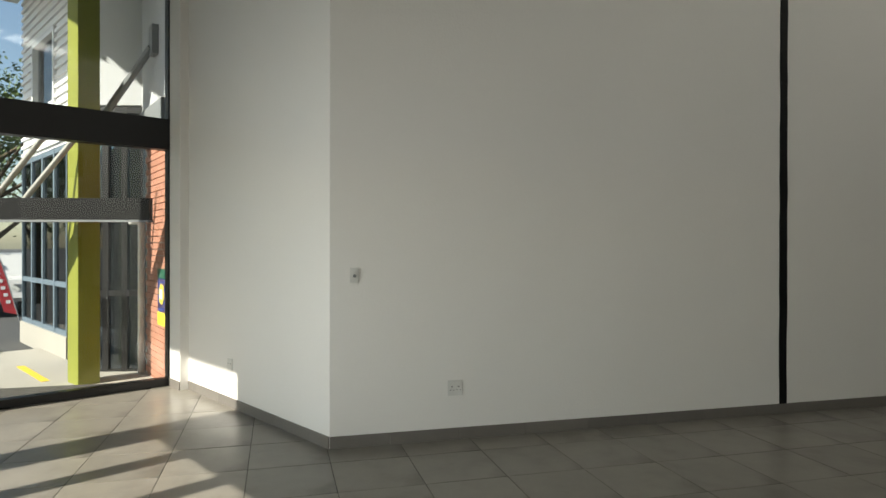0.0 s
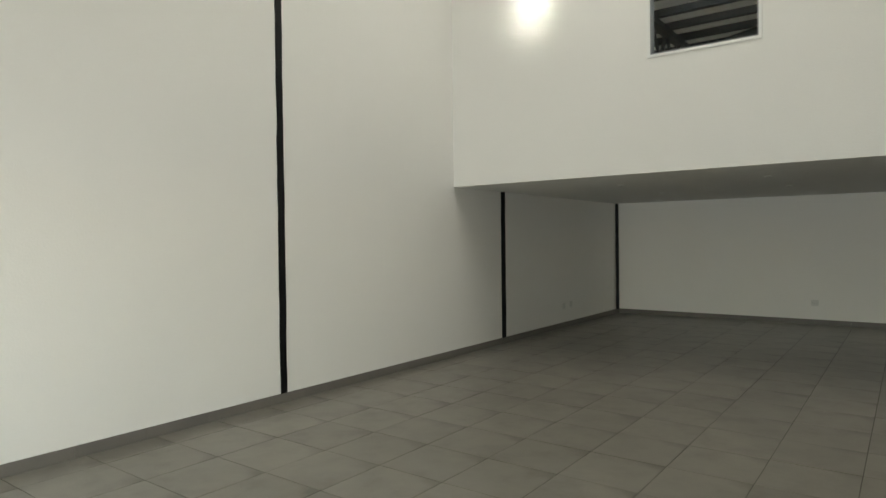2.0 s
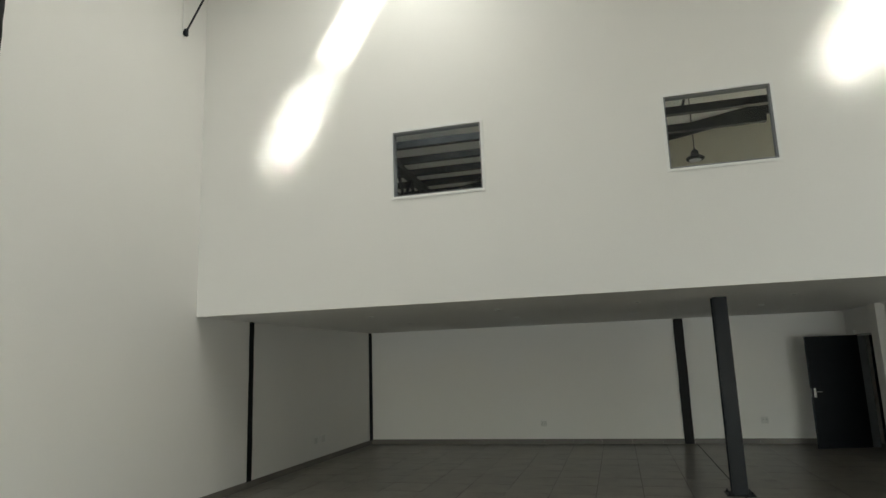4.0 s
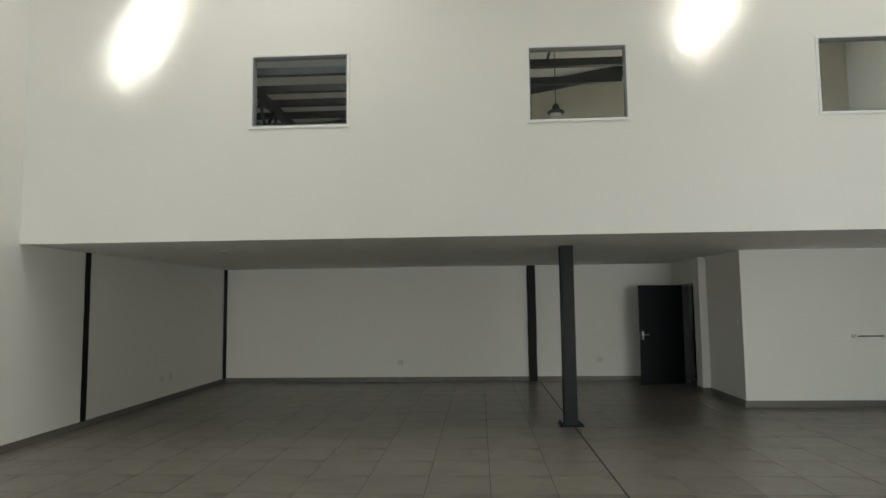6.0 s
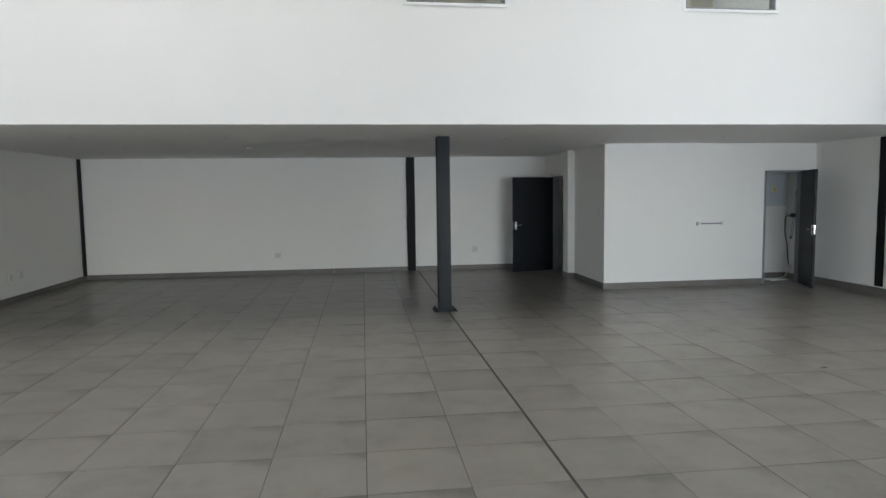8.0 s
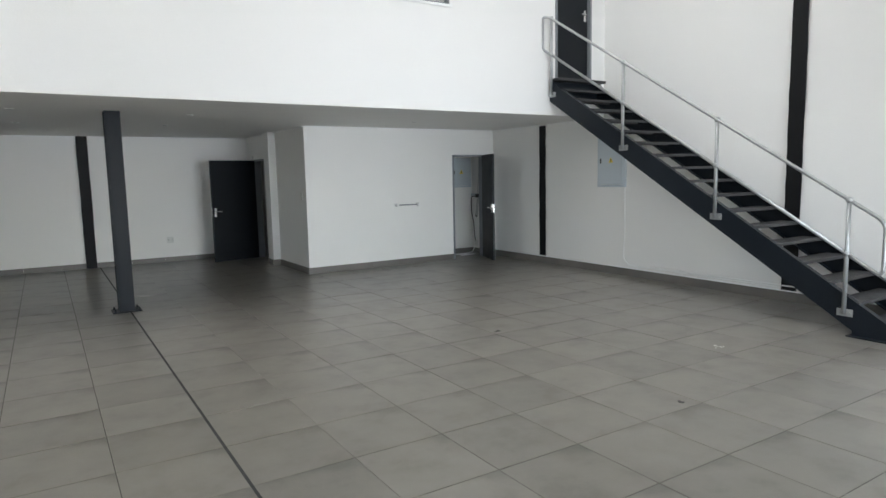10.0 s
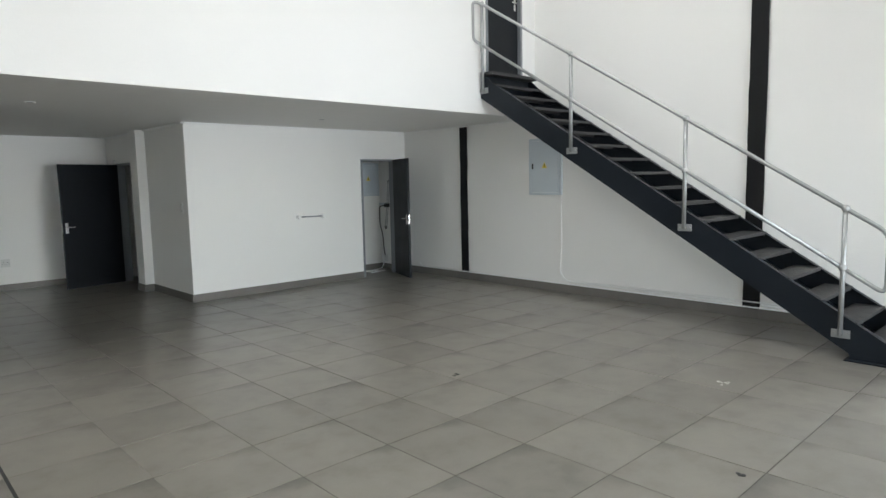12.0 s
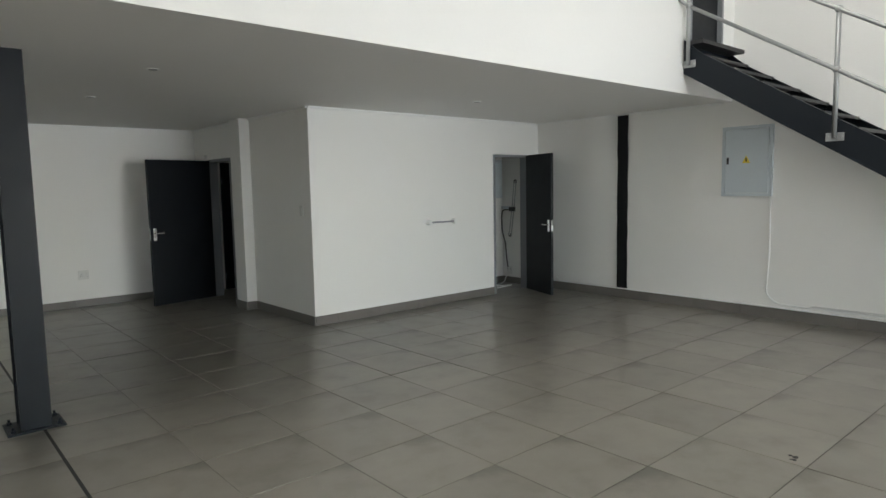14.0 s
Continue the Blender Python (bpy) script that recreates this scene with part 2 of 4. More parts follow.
def add_box(bm, a, b, bevel=0.0, m=None):
    r = bmesh.ops.create_cube(bm, size=1)
    vs = r["verts"]
    for v in vs:
        v.co = Vector([(a[i] + b[i]) / 2 + v.co[i] * (b[i] - a[i]) for i in range(3)])
    if bevel:
        es = list({e for v in vs for e in v.link_edges})
        rb = bmesh.ops.bevel(bm, geom=es, offset=bevel, segments=2, affect="EDGES", profile=0.6)
        vs = list({v for f in rb["faces"] for v in f.verts} | {v for v in vs if v.is_valid})
    if m is not None:
        for v in vs:
            v.co = m @ v.co
    return bm


def boxes(*items, bevel=0.0, m=None):
    bm = bmesh.new()
    for a, b in items:
        add_box(bm, a, b, bevel, m)
    return bm


def add_tube(bm, pts, r, n=10, cap=True):
    pts = [Vector(p) for p in pts]
    rings = []
    ref = Vector((0.13, 0.29, 0.95)).normalized()
    for i, p in enumerate(pts):
        d = (pts[min(i + 1, len(pts) - 1)] - pts[max(i - 1, 0)]).normalized()
        s = d.cross(ref)
        if s.length < 1e-3:
            s = d.cross(Vector((1, 0, 0)))
        s.normalize()
        q = s.cross(d).normalized()
        rr = r[i] if isinstance(r, (list, tuple)) else r
        rings.append([bm.verts.new(p + rr * (math.cos(6.28318 * k / n) * s + math.sin(6.28318 * k / n) * q)) for k in range(n)])
    for a, b in zip(rings, rings[1:]):
        for k in range(n):
            bm.faces.new((a[k], a[(k + 1) % n], b[(k + 1) % n], b[k]))
    if cap:
        bm.faces.new(rings[0][::-1])
        bm.faces.new(rings[-1])
    return bm


def tube(pts, r, n=10):
    return add_tube(bmesh.new(), pts, r, n)


def add_disc(bm, c, axis, r, h, n=20):
    c, axis = Vector(c), Vector(axis).normalized()
    return add_tube(bm, [c - axis * h / 2, c + axis * h / 2], r, n)


def round_path(pts, rad, n=6):
    """Polyline with its inner corners rounded."""
    pts = [Vector(p) for p in pts]
    out = [pts[0]]
    for a, b, c in zip(pts, pts[1:], pts[2:]):
        d1, d2 = (a - b), (c - b)
        k = min(rad, d1.length / 2, d2.length / 2)
        p, q = b + d1.normalized() * k, b + d2.normalized() * k
        for i in range(n + 1):
            t = i / n
            out.append((1 - t) ** 2 * p + 2 * t * (1 - t) * b + t * t * q)
    out.append(pts[-1])
    return out


def extrude_profile(profile, h0, h1, axis="x"):
    """Solid from a closed 2D outline: axis x takes (y, z) pairs, axis z takes (x, y) pairs."""
    bm = bmesh.new()
    def put(p, h):
        return bm.verts.new((h, p[0], p[1]) if axis == "x" else (p[0], p[1], h) if axis == "z" else (p[0], h, p[1]))
    a = [put(p, h0) for p in profile]
    b = [put(p, h1) for p in profile]
    bm.faces.new(a)
    bm.faces.new(b[::-1])
    for i in range(len(a)):
        j = (i + 1) % len(a)
        bm.faces.new((a[i], a[j], b[j], b[i]))
    return bm


def structure(name, bm, material, label, category="wall"):
    return tagged(link(name, bm, material), label, category, kind="structure")


def thing(name, loc, label, category, group=""):
    ob = new(name)
    ob.matrix_world = loc if isinstance(loc, Matrix) else pose(*loc)
    return tagged(ob, label, category, group)


def wall_with_holes(u0, u1, z0, z1, v0, v1, holes, place):
    """Wall along u with rectangular holes (ua, ub, za, zb); place maps (u, v, z) to the world."""
    us = sorted({u0, u1, *[h[0] for h in holes], *[h[1] for h in holes]})
    zs = sorted({z0, z1, *[h[2] for h in holes], *[h[3] for h in holes]})
    def solid(i, k):
        if not (0 <= i < len(us) - 1 and 0 <= k < len(zs) - 1):
            return False
        u, z = (us[i] + us[i + 1]) / 2, (zs[k] + zs[k + 1]) / 2
        return not any(h[0] < u < h[1] and h[2] < z < h[3] for h in holes)
    bm = bmesh.new()
    cache = {}
    def vert(u, v, z):
        key = (round(u, 4), round(v, 4), round(z, 4))
        if key not in cache:
            cache[key] = bm.verts.new(place(u, v, z))
        return cache[key]
    for i in range(len(us) - 1):
        for k in range(len(zs) - 1):
            if not solid(i, k):
                continue
            a, b, c, d = us[i], us[i + 1], zs[k], zs[k + 1]
            for v in (v0, v1):
                bm.faces.new([vert(*p) for p in ((a, v, c), (b, v, c), (b, v, d), (a, v, d))])
            for di, dk, p, q in ((-1, 0, (a, c), (a, d)), (1, 0, (b, c), (b, d)), (0, -1, (a, c), (b, c)), (0, 1, (a, d), (b, d))):
                if not solid(i + di, k + dk):
                    bm.faces.new([vert(p[0], v0, p[1]), vert(q[0], v0, q[1]), vert(q[0], v1, q[1]), vert(p[0], v1, p[1])])
    return bm


# ---- large structure ----
XL, XR, YF, YB, ZC, ZR = -5.405, 8.53, 7.25, 13.78, 2.525, 8.0
XQ, YQ = 4.56, 10.235                       # corner of the enclosed rooms
along_x = lambda u, v, z: (u, v, z)
along_y = lambda u, v, z: (v, u, z)
on_front = lambda u, v, z: F0 + U * u + N * v + Vector((0, 0, z))

structure("wall_left", boxes(((XL - 0.22, -0.43, 0), (XL, YB + 0.2, ZR))), M_WALL, "long white painted party wall beside the hall")
structure("wall_back", boxes(((XL, YB, 0), (XR, YB + 0.2, ZC))), M_WALL, "white painted rear wall under the mezzanine")
structure("wall_right", boxes(((XR, -0.9, 0), (XR + 0.22, YB + 0.2, ZR))), M_WALL, "tall white painted wall behind the steel stair")
W_HOLES = [(-2.48, -1.26, 3.925, 4.84), (0.955, 2.152, 3.915, 4.84), (4.385, 5.605, 3.915, 4.84), (7.49, 8.23, 3.05, 5.10)]
structure("wall_mezzanine", wall_with_holes(XL, XR, ZC, ZR, YF, YF + 0.15, W_HOLES, along_x), M_WALL,
          "white mezzanine wall with internal windows above the hall")
structure("wall_rooms_front", wall_with_holes(XQ, XR, 0, ZC, YQ, YQ + 0.12, [(7.54, 8.29, -1, 2.04)], along_x), M_WALL,
          "white partition wall with an open store room door")
structure("wall_rooms_side", wall_with_holes(YQ + 0.12, YB, 0, ZC, XQ, XQ + 0.12, [(12.43, 13.26, -1, 2.05)], along_y), M_WALL,
          "white partition wall with a door by the rear corner")
structure("wall_pilaster", boxes(((XQ - 0.14, 11.78, 0), (XQ, 12.10, ZC)), bevel=0.004), M_WALL, "white boxed pilaster beside the rear door")
structure("wall_store_back", boxes(((6.9, 11.0, 0), (XR, 11.1, ZC))), M_WALL, "white rear wall of the small store room")
structure("wall_store_side", boxes(((6.8, YQ + 0.12, 0), (6.9, 11.1, ZC))), M_WALL, "white side wall of the small store room")
structure("wall_passage", boxes(((XQ + 1.3, 11.3, 0), (XQ + 1.4, YB, ZC))), M_WALL, "white wall of the passage behind the rear door")
structure("ceiling", boxes(((XL, YF + 0.15, ZC), (XR, YB, ZC + 0.16))), M_CEIL, "flat white ceiling under the mezzanine", "ceiling")

OB0 = Vector((XL, -0.43, 0))
OB1 = Vector((-8.15, -1.91, 0))
od = (OB1 - OB0).normalized()
on = Vector((-od.y, od.x, 0))               # towards the hall
if on.y > 0:
    on = -on
obl = lambda a, b, z: OB0 + od * a + on * b + Vector((0, 0, z))
OLEN = (OB1 - OB0).length
structure("wall_oblique", wall_with_holes(0, OLEN + 0.1, 0, ZR, -0.2, 0, [], obl), M_WALL, "angled white wall beside the shop window")
structure("wall_window_jamb", wall_with_holes(OLEN - 0.16, OLEN + 0.16, 0, ZR, 0.0, 0.1, [], obl), M_WALL, "narrow white pier at the window jamb")

# roof over the hall with two long rooflights
structure("roof", wall_with_holes(-9.5, XR + 0.2, -7.0, 7.4, ZR, ZR + 0.12,
          [(-2.48, -1.78, 3.40, 4.74), (-2.48, -1.78, 4.92, 6.9), (4.56, 5.1, 3.58, 4.64), (4.56, 5.1, 4.84, 6.9)],
          lambda u, v, z: (u, z, v)), M_CEIL, "white insulated roof sheeting with rooflights", "roof")

def rooflight(x0, x1, y0, y1):
    """Ribbed sheet over an opening in the roof, opaque so the beam lamps replace the sun."""
    prof, n = [], 14
    for k in range(n + 1):
        prof.append((x0 + (x1 - x0) * k / n, ZR + 0.135 + 0.012 * (k % 2)))
    for k in range(n, -1, -1):
        prof.append((x0 + (x1 - x0) * k / n, ZR + 0.131 + 0.012 * (k % 2)))
    bm = extrude_profile(prof, y0, y1, "y")
    return structure("rooflight", bm, M_GRP, "milky ribbed rooflight sheet, opaque to the sun", "rooflight")


for r in ((-2.55, -1.70, 3.3, 7.0), (4.48, 5.18, 3.5, 7.0)):
    rooflight(*r)

# front facade
MULL = [2.70 + 0.75 * i for i in range(8)]
structure("wall_front", wall_with_holes(-0.15, 10.75, -0.1, ZR, -0.2, 0, [(0.06, 1.75, 0.06, 3.65), (2.08, 8.1, 0.06, 2.57)], on_front), M_WALL,
          "white front wall over the glazed shopfront")
# unseen closing wall, opened for the added glazing
structure("wall_front_return", wall_with_holes(3.0, XR + 0.2, -0.1, ZR, -0.75, -0.50, [(3.4, 8.1, 0.06, 2.6)], along_x), M_WALL, "unseen white wall added to close the hall by the stair")


def glazing(name, label, u0, u1, head, mulls, place, w=0.2, transoms=()):
    g = tagged(new(name), label, "window", kind="structure")
    for a, b, c, d in [(u0, u1, 0.0, 0.09), (u0, u1, head - 0.06, head), (u0, u0 + 0.06, 0.09, head - 0.06), (u1 - 0.06, u1, 0.09, head - 0.06)]:
        part("window_frame", wall_with_holes(a, b, c, d, -0.1, 0.02, [], place), M_ALU, g)
    for c, d in transoms:
        part("transom", wall_with_holes(u0 + 0.06, u1 - 0.06, c, d, -0.12, 0.04, [], place), M_ALU, g)
    cuts = [u0] + [q for q in mulls] + [u1]
    for q in mulls:
        part("mullion", wall_with_holes(q - w / 2, q + w / 2, 0.09, head - 0.06, -0.09, 0.015, [], place), M_ALU, g)
    zc = [0.09] + [z for t in transoms for z in t] + [head - 0.06]
    for a, b in zip(cuts, cuts[1:]):
        for c, d in zip(zc[::2], zc[1::2]):
            p = part("pane", wall_with_holes(a + 0.03, b - 0.03, c, d, -0.045, -0.035, [], place), M_GLASS, g)
            p.visible_shadow = False
    return g


glazing("window_1", "fixed black-framed front window pane", 0.06, 1.75, 3.65, [], on_front)
glazing("window_2", "black aluminium folding shopfront doors, closed", 2.08, 8.1, 2.57, MULL[:-1], on_front)

# unseen glazing added for the stair lamp; the slab keeps sun out of it
glazing("window_5", "black aluminium glazing added out of view beside the stair", 3.4, 8.1, 2.6, [4.2, 5.0, 5.8, 6.6, 7.4], lambda u, v, z: (u, -0.6 + v, z), w=0.1)
structure("shading_slab", boxes(((3.2, -4.6, 2.8), (11.5, -0.76, 2.95))), M_CONC, "unseen concrete canopy added to keep sun off the glazing", "canopy")

# side shop window: from the jamb towards the street corner
SW0 = Vector((-8.31, -2.05, 0))
SW1 = F0 - U * 0.08
sd = (SW1 - SW0).normalized()
SLEN = (SW1 - SW0).length
sn = Vector((-sd.y, sd.x, 0))
if sn.x < 0:
    sn = -sn
on_side = lambda u, v, z: SW0 + sd * u + sn * v + Vector((0, 0, z))
glazing("window_3", "tall black-framed shop window beside the angled wall", 0.0, SLEN, 6.6, [2.9], on_side, w=0.1, transoms=[(2.80, 3.16)])
structure("wall_side_head", wall_with_holes(-0.1, SLEN, 6.6, ZR, -0.15, 0.02, [], on_side), M_WALL, "white wall over the tall shop window")


# skirting: rows of cut tiles along the foot of the walls
def skirting(p, q, out, h=0.10, first=0.3):
    p, q, out = Vector(p), Vector(q), Vector(out).normalized()
    d = (q - p).normalized()
    length = (q - p).length
    sk = tagged(new("baseboard"), "grey-brown tile skirting along the wall", "skirting", kind="structure")
    a = 0.0
    nxt = first
    pl = lambda u, v, z: p + d * u + out * v + Vector((0, 0, z))
    while a < length - 0.01:
        b = min(nxt, length)
        part("tile", wall_with_holes(a + 0.0012, b - 0.0012, 0.0, h, 0.0, 0.011, [], pl), M_SKIRT, sk)
        a, nxt = b, b + 0.607
    return sk


skirting((XL, -0.43, 0), (XL, YB, 0), (1, 0, 0), first=0.5)
skirting((XL, YB, 0), (XQ, YB, 0), (0, -1, 0))
skirting((XR, -0.5, 0), (XR, YQ, 0), (-1, 0, 0), 0.12)
skirting((XQ, YQ, 0), (7.53, YQ, 0), (0, -1, 0), 0.11)
skirting((XQ, YQ, 0), (XQ, 11.78, 0), (-1, 0, 0), 0.11)
skirting((XQ - 0.14, 11.78, 0), (XQ - 0.14, 12.10, 0), (-1, 0, 0), 0.11)
skirting((XQ - 0.14, 11.78, 0), (XQ, 11.78, 0), (0, -1, 0), 0.11)
skirting((6.9, 11.0, 0), (XR, 11.0, 0), (0, -1, 0))
skirting((XR, YQ + 0.12, 0), (XR, 11.0, 0), (-1, 0, 0))
skirting(OB0, obl(OLEN - 0.16, 0, 0), on)
skirting(obl(OLEN - 0.16, 0.1, 0), obl(OLEN + 0.16, 0.1, 0), on)


def cornice(p, q, out):
    p, q, out = Vector(p), Vector(q), Vector(out)
    d = (q - p).normalized()
    pl = lambda u, v, z: p + d * u + out * v + Vector((0, 0, z))
    bm = wall_with_holes(0, (q - p).length, ZC - 0.022, ZC, 0, 0.03, [], pl)
    return structure("trim", bm, M_TRIM, "small white cornice under the ceiling", "cornice")


cornice((XL, YB, 0), (XQ, YB, 0), (0, -1, 0))
cornice((XQ, YQ, 0), (XR, YQ, 0), (0, -1, 0))
cornice((XQ, YQ, 0), (XQ, 11.78, 0), (-1, 0, 0))
cornice((XQ, 12.10, 0), (XQ, YB, 0), (-1, 0, 0))
cornice((XR, YF + 0.1, 0), (XR, YQ, 0), (-1, 0, 0))

# mezzanine room behind the internal windows
structure("floor_mezzanine", boxes(((XL, YF + 0.15, ZC + 0.17), (XR, YB, ZC + 0.4))), M_CEIL, "mezzanine floor slab", "floor")
structure("wall_mezzanine_back", boxes(((XL, YB + 0.01, ZC + 0.16), (XR, YB + 0.2, ZR + 0.2))), M_BEIGE, "beige rear wall of the mezzanine room")
RS = lambda x: 5.22 + 0.17 * (x - XL)
bm = bmesh.new()
# gaps left out of view in the sheeting, added for the fill lamps
for x0, x1, y0, y1 in ((XL, 5.6, 8.7, YB), (6.3, XR, YF + 0.15, YB), (XL, -3.0, YF + 0.15, 8.7), (-1.0, 5.6, YF + 0.15, 8.7)):
    vs = [bm.verts.new(p) for p in ((x0, y0, RS(x0)), (x1, y0, RS(x1)), (x1, y1, RS(x1)), (x0, y1, RS(x0)))]
    ws = [bm.verts.new(v.co + Vector((0, 0, 0.1))) for v in vs]
    bm.faces.new(vs)
    bm.faces.new(ws[::-1])
    for i in range(4):
        j = (i + 1) % 4
        bm.faces.new((vs[i], ws[i], ws[j], vs[j]))
structure("roof_mezzanine", bm, M_CEIL, "pale roof sheeting over the mezzanine room", "roof")

# ---- things: columns and steelwork ----
def painted_column(loc, sx, sy, h, label, group="black columns in the walls"):
    c = thing("column", loc, label, "column", group)
    rnd = random.Random(int(loc[1] * 100))
    n = max(8, int(h / 0.16))
    rim = [[(s * (sx / 2 + rnd.uniform(-0.006, 0.004)), h * k / n) for k in range(n + 1)] for s in (-1, 1)]
    part("flange", extrude_profile(rim[0] + rim[1][::-1], -sy, -sy + 0.012, "y"), M_BLACK, c)
    part("web", boxes(((-sx / 4, -sy + 0.012, 0), (sx / 4, 0.0, h))), M_BLACK, c)
    return c


painted_column((XL, 4.03, 0.10, 0, 0, 90), 0.085, 0.010, ZR - 0.10, "black painted steel column edge showing in the white wall")
painted_column((XL, 8.635, 0.10, 0, 0, 90), 0.12, 0.016, ZC - 0.10, "black painted steel column edge under the mezzanine")
painted_column((XL, YB - 0.10, 0.10, 0, 0, 90), 0.16, 0.022, ZC - 0.10, "black painted steel column in the rear corner")
painted_column((XR, 8.72, 0.12, 0, 0, -90), 0.16, 0.022, ZC - 0.12, "black painted steel column beside the switchboard")
painted_column((XR, 4.13, 0.12, 0, 0, -90), 0.19, 0.03, ZR - 0.12, "tall black steel column behind the stair")
painted_column((1.465, YB, 0.0), 0.19, 0.05, ZC, "black steel column against the rear wall")

post = thing("steel_post", (1.568, 8.83, 0), "free-standing charcoal steel post bolted to the floor", "column")
PW, PD = 0.09, 0.10
hp = extrude_profile([(-PW, -PD), (PW, -PD), (PW, -PD + 0.013), (0.008, -PD + 0.013), (0.008, PD - 0.013), (PW, PD - 0.013), (PW, PD),
                      (-PW, PD), (-PW, PD - 0.013), (-0.008, PD - 0.013), (-0.008, -PD + 0.013), (-PW, -PD + 0.013)], 0.014, ZC, "z")
part("shaft", hp, M_STEEL, post)
part("base_plate", boxes(((-0.17, -0.14, 0), (0.17, 0.14, 0.014)), bevel=0.003), M_STEEL, post, "scuffed dark base plate")
for sx in (-1, 1):
    for sy in (-1, 1):
        b = bmesh.new()
        add_tube(b, [(sx * 0.135, sy * 0.1, 0.014), (sx * 0.135, sy * 0.1, 0.030)], 0.017, 6)
        add_tube(b, [(sx * 0.135, sy * 0.1, 0.030), (sx * 0.135, sy * 0.1, 0.05)], 0.009, 8)
        part("bolt", b, M_STEEL, post)

# roof truss foot seen high on the mezzanine wall, and a brace by the left wall
tr = thing("roof_truss", (1.57, YF - 0.03, 6.22), "dark steel truss foot fixed high on the white wall", "truss")
part("upright", boxes(((-0.055, -0.10, 0.03), (0.055, 0.028, 1.77))), M_STEEL, tr)
part("foot_plate", boxes(((-0.11, -0.16, 0.0), (0.09, 0.028, 0.02)), bevel=0.003), M_STEEL, tr)
part("gusset", boxes(((-0.15, -0.07, 0.42), (0.15, -0.02, 0.54)), bevel=0.004), M_STEEL, tr)
for s in (-1, 1):
    part("brace", tube([(s * 0.1, -0.045, 0.46), (s * 0.95, -0.045, 1.76)], 0.028, 4), M_STEEL, tr)
br = thing("wall_brace", (XL + 0.03, 6.75, 6.55), "thin dark steel tie rod in the upper corner", "brace")
part("rod", tube([(0, 0, 0), (0.55, 0.25, 1.42)], 0.014, 8), M_STEEL, br)
part("cleat", boxes(((-0.028, -0.03, -0.05), (0.02, 0.03, 0.04)), bevel=0.003), M_STEEL, br)
part("conduit", tube([(-0.012, -0.05, 0.0), (-0.012, -0.05, 1.44)], 0.01, 8), M_TRIM, br, "white painted conduit")

# beam across the hall between the rooflights
rb = thing("roof_beam", (0, 4.83, ZR - 0.13), "white painted roof beam between the rooflights", "beam")
part("beam", boxes(((XL, -0.06, 0.0), (XR, 0.06, 0.128)), bevel=0.004), M_TRIM, rb)

# purlins and trusses of the mezzanine roof
def purlin(y, x0, x1, low, deep, label):
    pu = thing("purlin", (0, y, 0), label, "purlin", "mezzanine purlins")
    b = bmesh.new()
    vs = []
    for x in (x0, x1):
        for dy, z in ((-0.05, low(x)), (0.05, low(x)), (0.05, low(x) + deep), (-0.05, low(x) + deep)):
            vs.append(b.verts.new((x, dy, z)))
    for k in range(4):
        j = (k + 1) % 4
        b.faces.new((vs[k], vs[j], vs[4 + j], vs[4 + k]))
    b.faces.new(vs[:4])
    b.faces.new(vs[4:][::-1])
    part("channel", b, M_STEEL, pu)


purlin(12.9, XL, 5.5, lambda x: RS(x) - 0.26, 0.23, "dark steel purlin under the sloping mezzanine roof")
for y, x1 in ((8.75, 2.9), (9.5, 2.6), (10.2, 0.2), (10.9, 0.2), (11.6, 0.2), (12.3, 0.2)):
    purlin(y, XL, x1, lambda x: 5.14, 0.11, "level dark steel beam across the mezzanine room")
ra = thing("rafter", (-3.15, 0, 0), "dark lattice steel girder in the mezzanine roof", "truss")
zt = 5.135
part("top_chord", boxes(((-0.07, YF + 0.16, zt - 0.1), (0.07, YB, zt))), M_STEEL, ra)
part("bottom_chord", boxes(((-0.06, YF + 0.16, zt - 0.64), (0.06, YB, zt - 0.54))), M_STEEL, ra)
for i in range(8):
    y = YF + 0.35 + i * 0.72
    part("web_bar", tube([(0, y, zt - 0.56), (0, y + 0.36, zt - 0.08), (0, y + 0.72, zt - 0.56)], 0.03, 6), M_STEEL, ra)
rod = thing("tie_rod", (0, 0, 0), "thin dark steel tie under the sloping roof", "brace")
part("rod", tube([(1.35, 8.8, 5.2), (1.72, 8.9, RS(1.72) - 0.02)], 0.02, 8), M_STEEL, rod)


def pendant(x, y, z, drop):
    p = thing("pendant_lamp", (x, y, z), "round high-bay pendant lamp hanging in the mezzanine room", "lamp", "high-bay pendants")
    b = bmesh.new()
    add_tube(b, [(0, 0, 0.0), (0, 0, 0.03), (0, 0, 0.06)], [0.125, 0.14, 0.10], 24)
    part("reflector", b, M_DARK, p)
    part("diffuser", tube([(0, 0, -0.012), (0, 0, 0.004)], 0.09, 24), M_WHITE, p, "pale round diffuser")
    part("housing", tube([(0, 0, 0.06), (0, 0, 0.14), (0, 0, 0.17)], [0.06, 0.055, 0.025], 16), M_DARK, p)
    part("cord", tube([(0, 0, 0.17), (0, 0, drop)], 0.008, 6), M_BRASS, p)
    return p


pendant(1.60, 9.75, 4.74, RS(1.60) - 4.75)
pendant(-1.55, 8.98, 5.25, RS(-1.55) - 5.26)
pendant(-1.75, 10.55, 5.3, RS(-1.75) - 5.31)
pendant(4.9, 9.9, 5.0, RS(4.9) - 5.01)


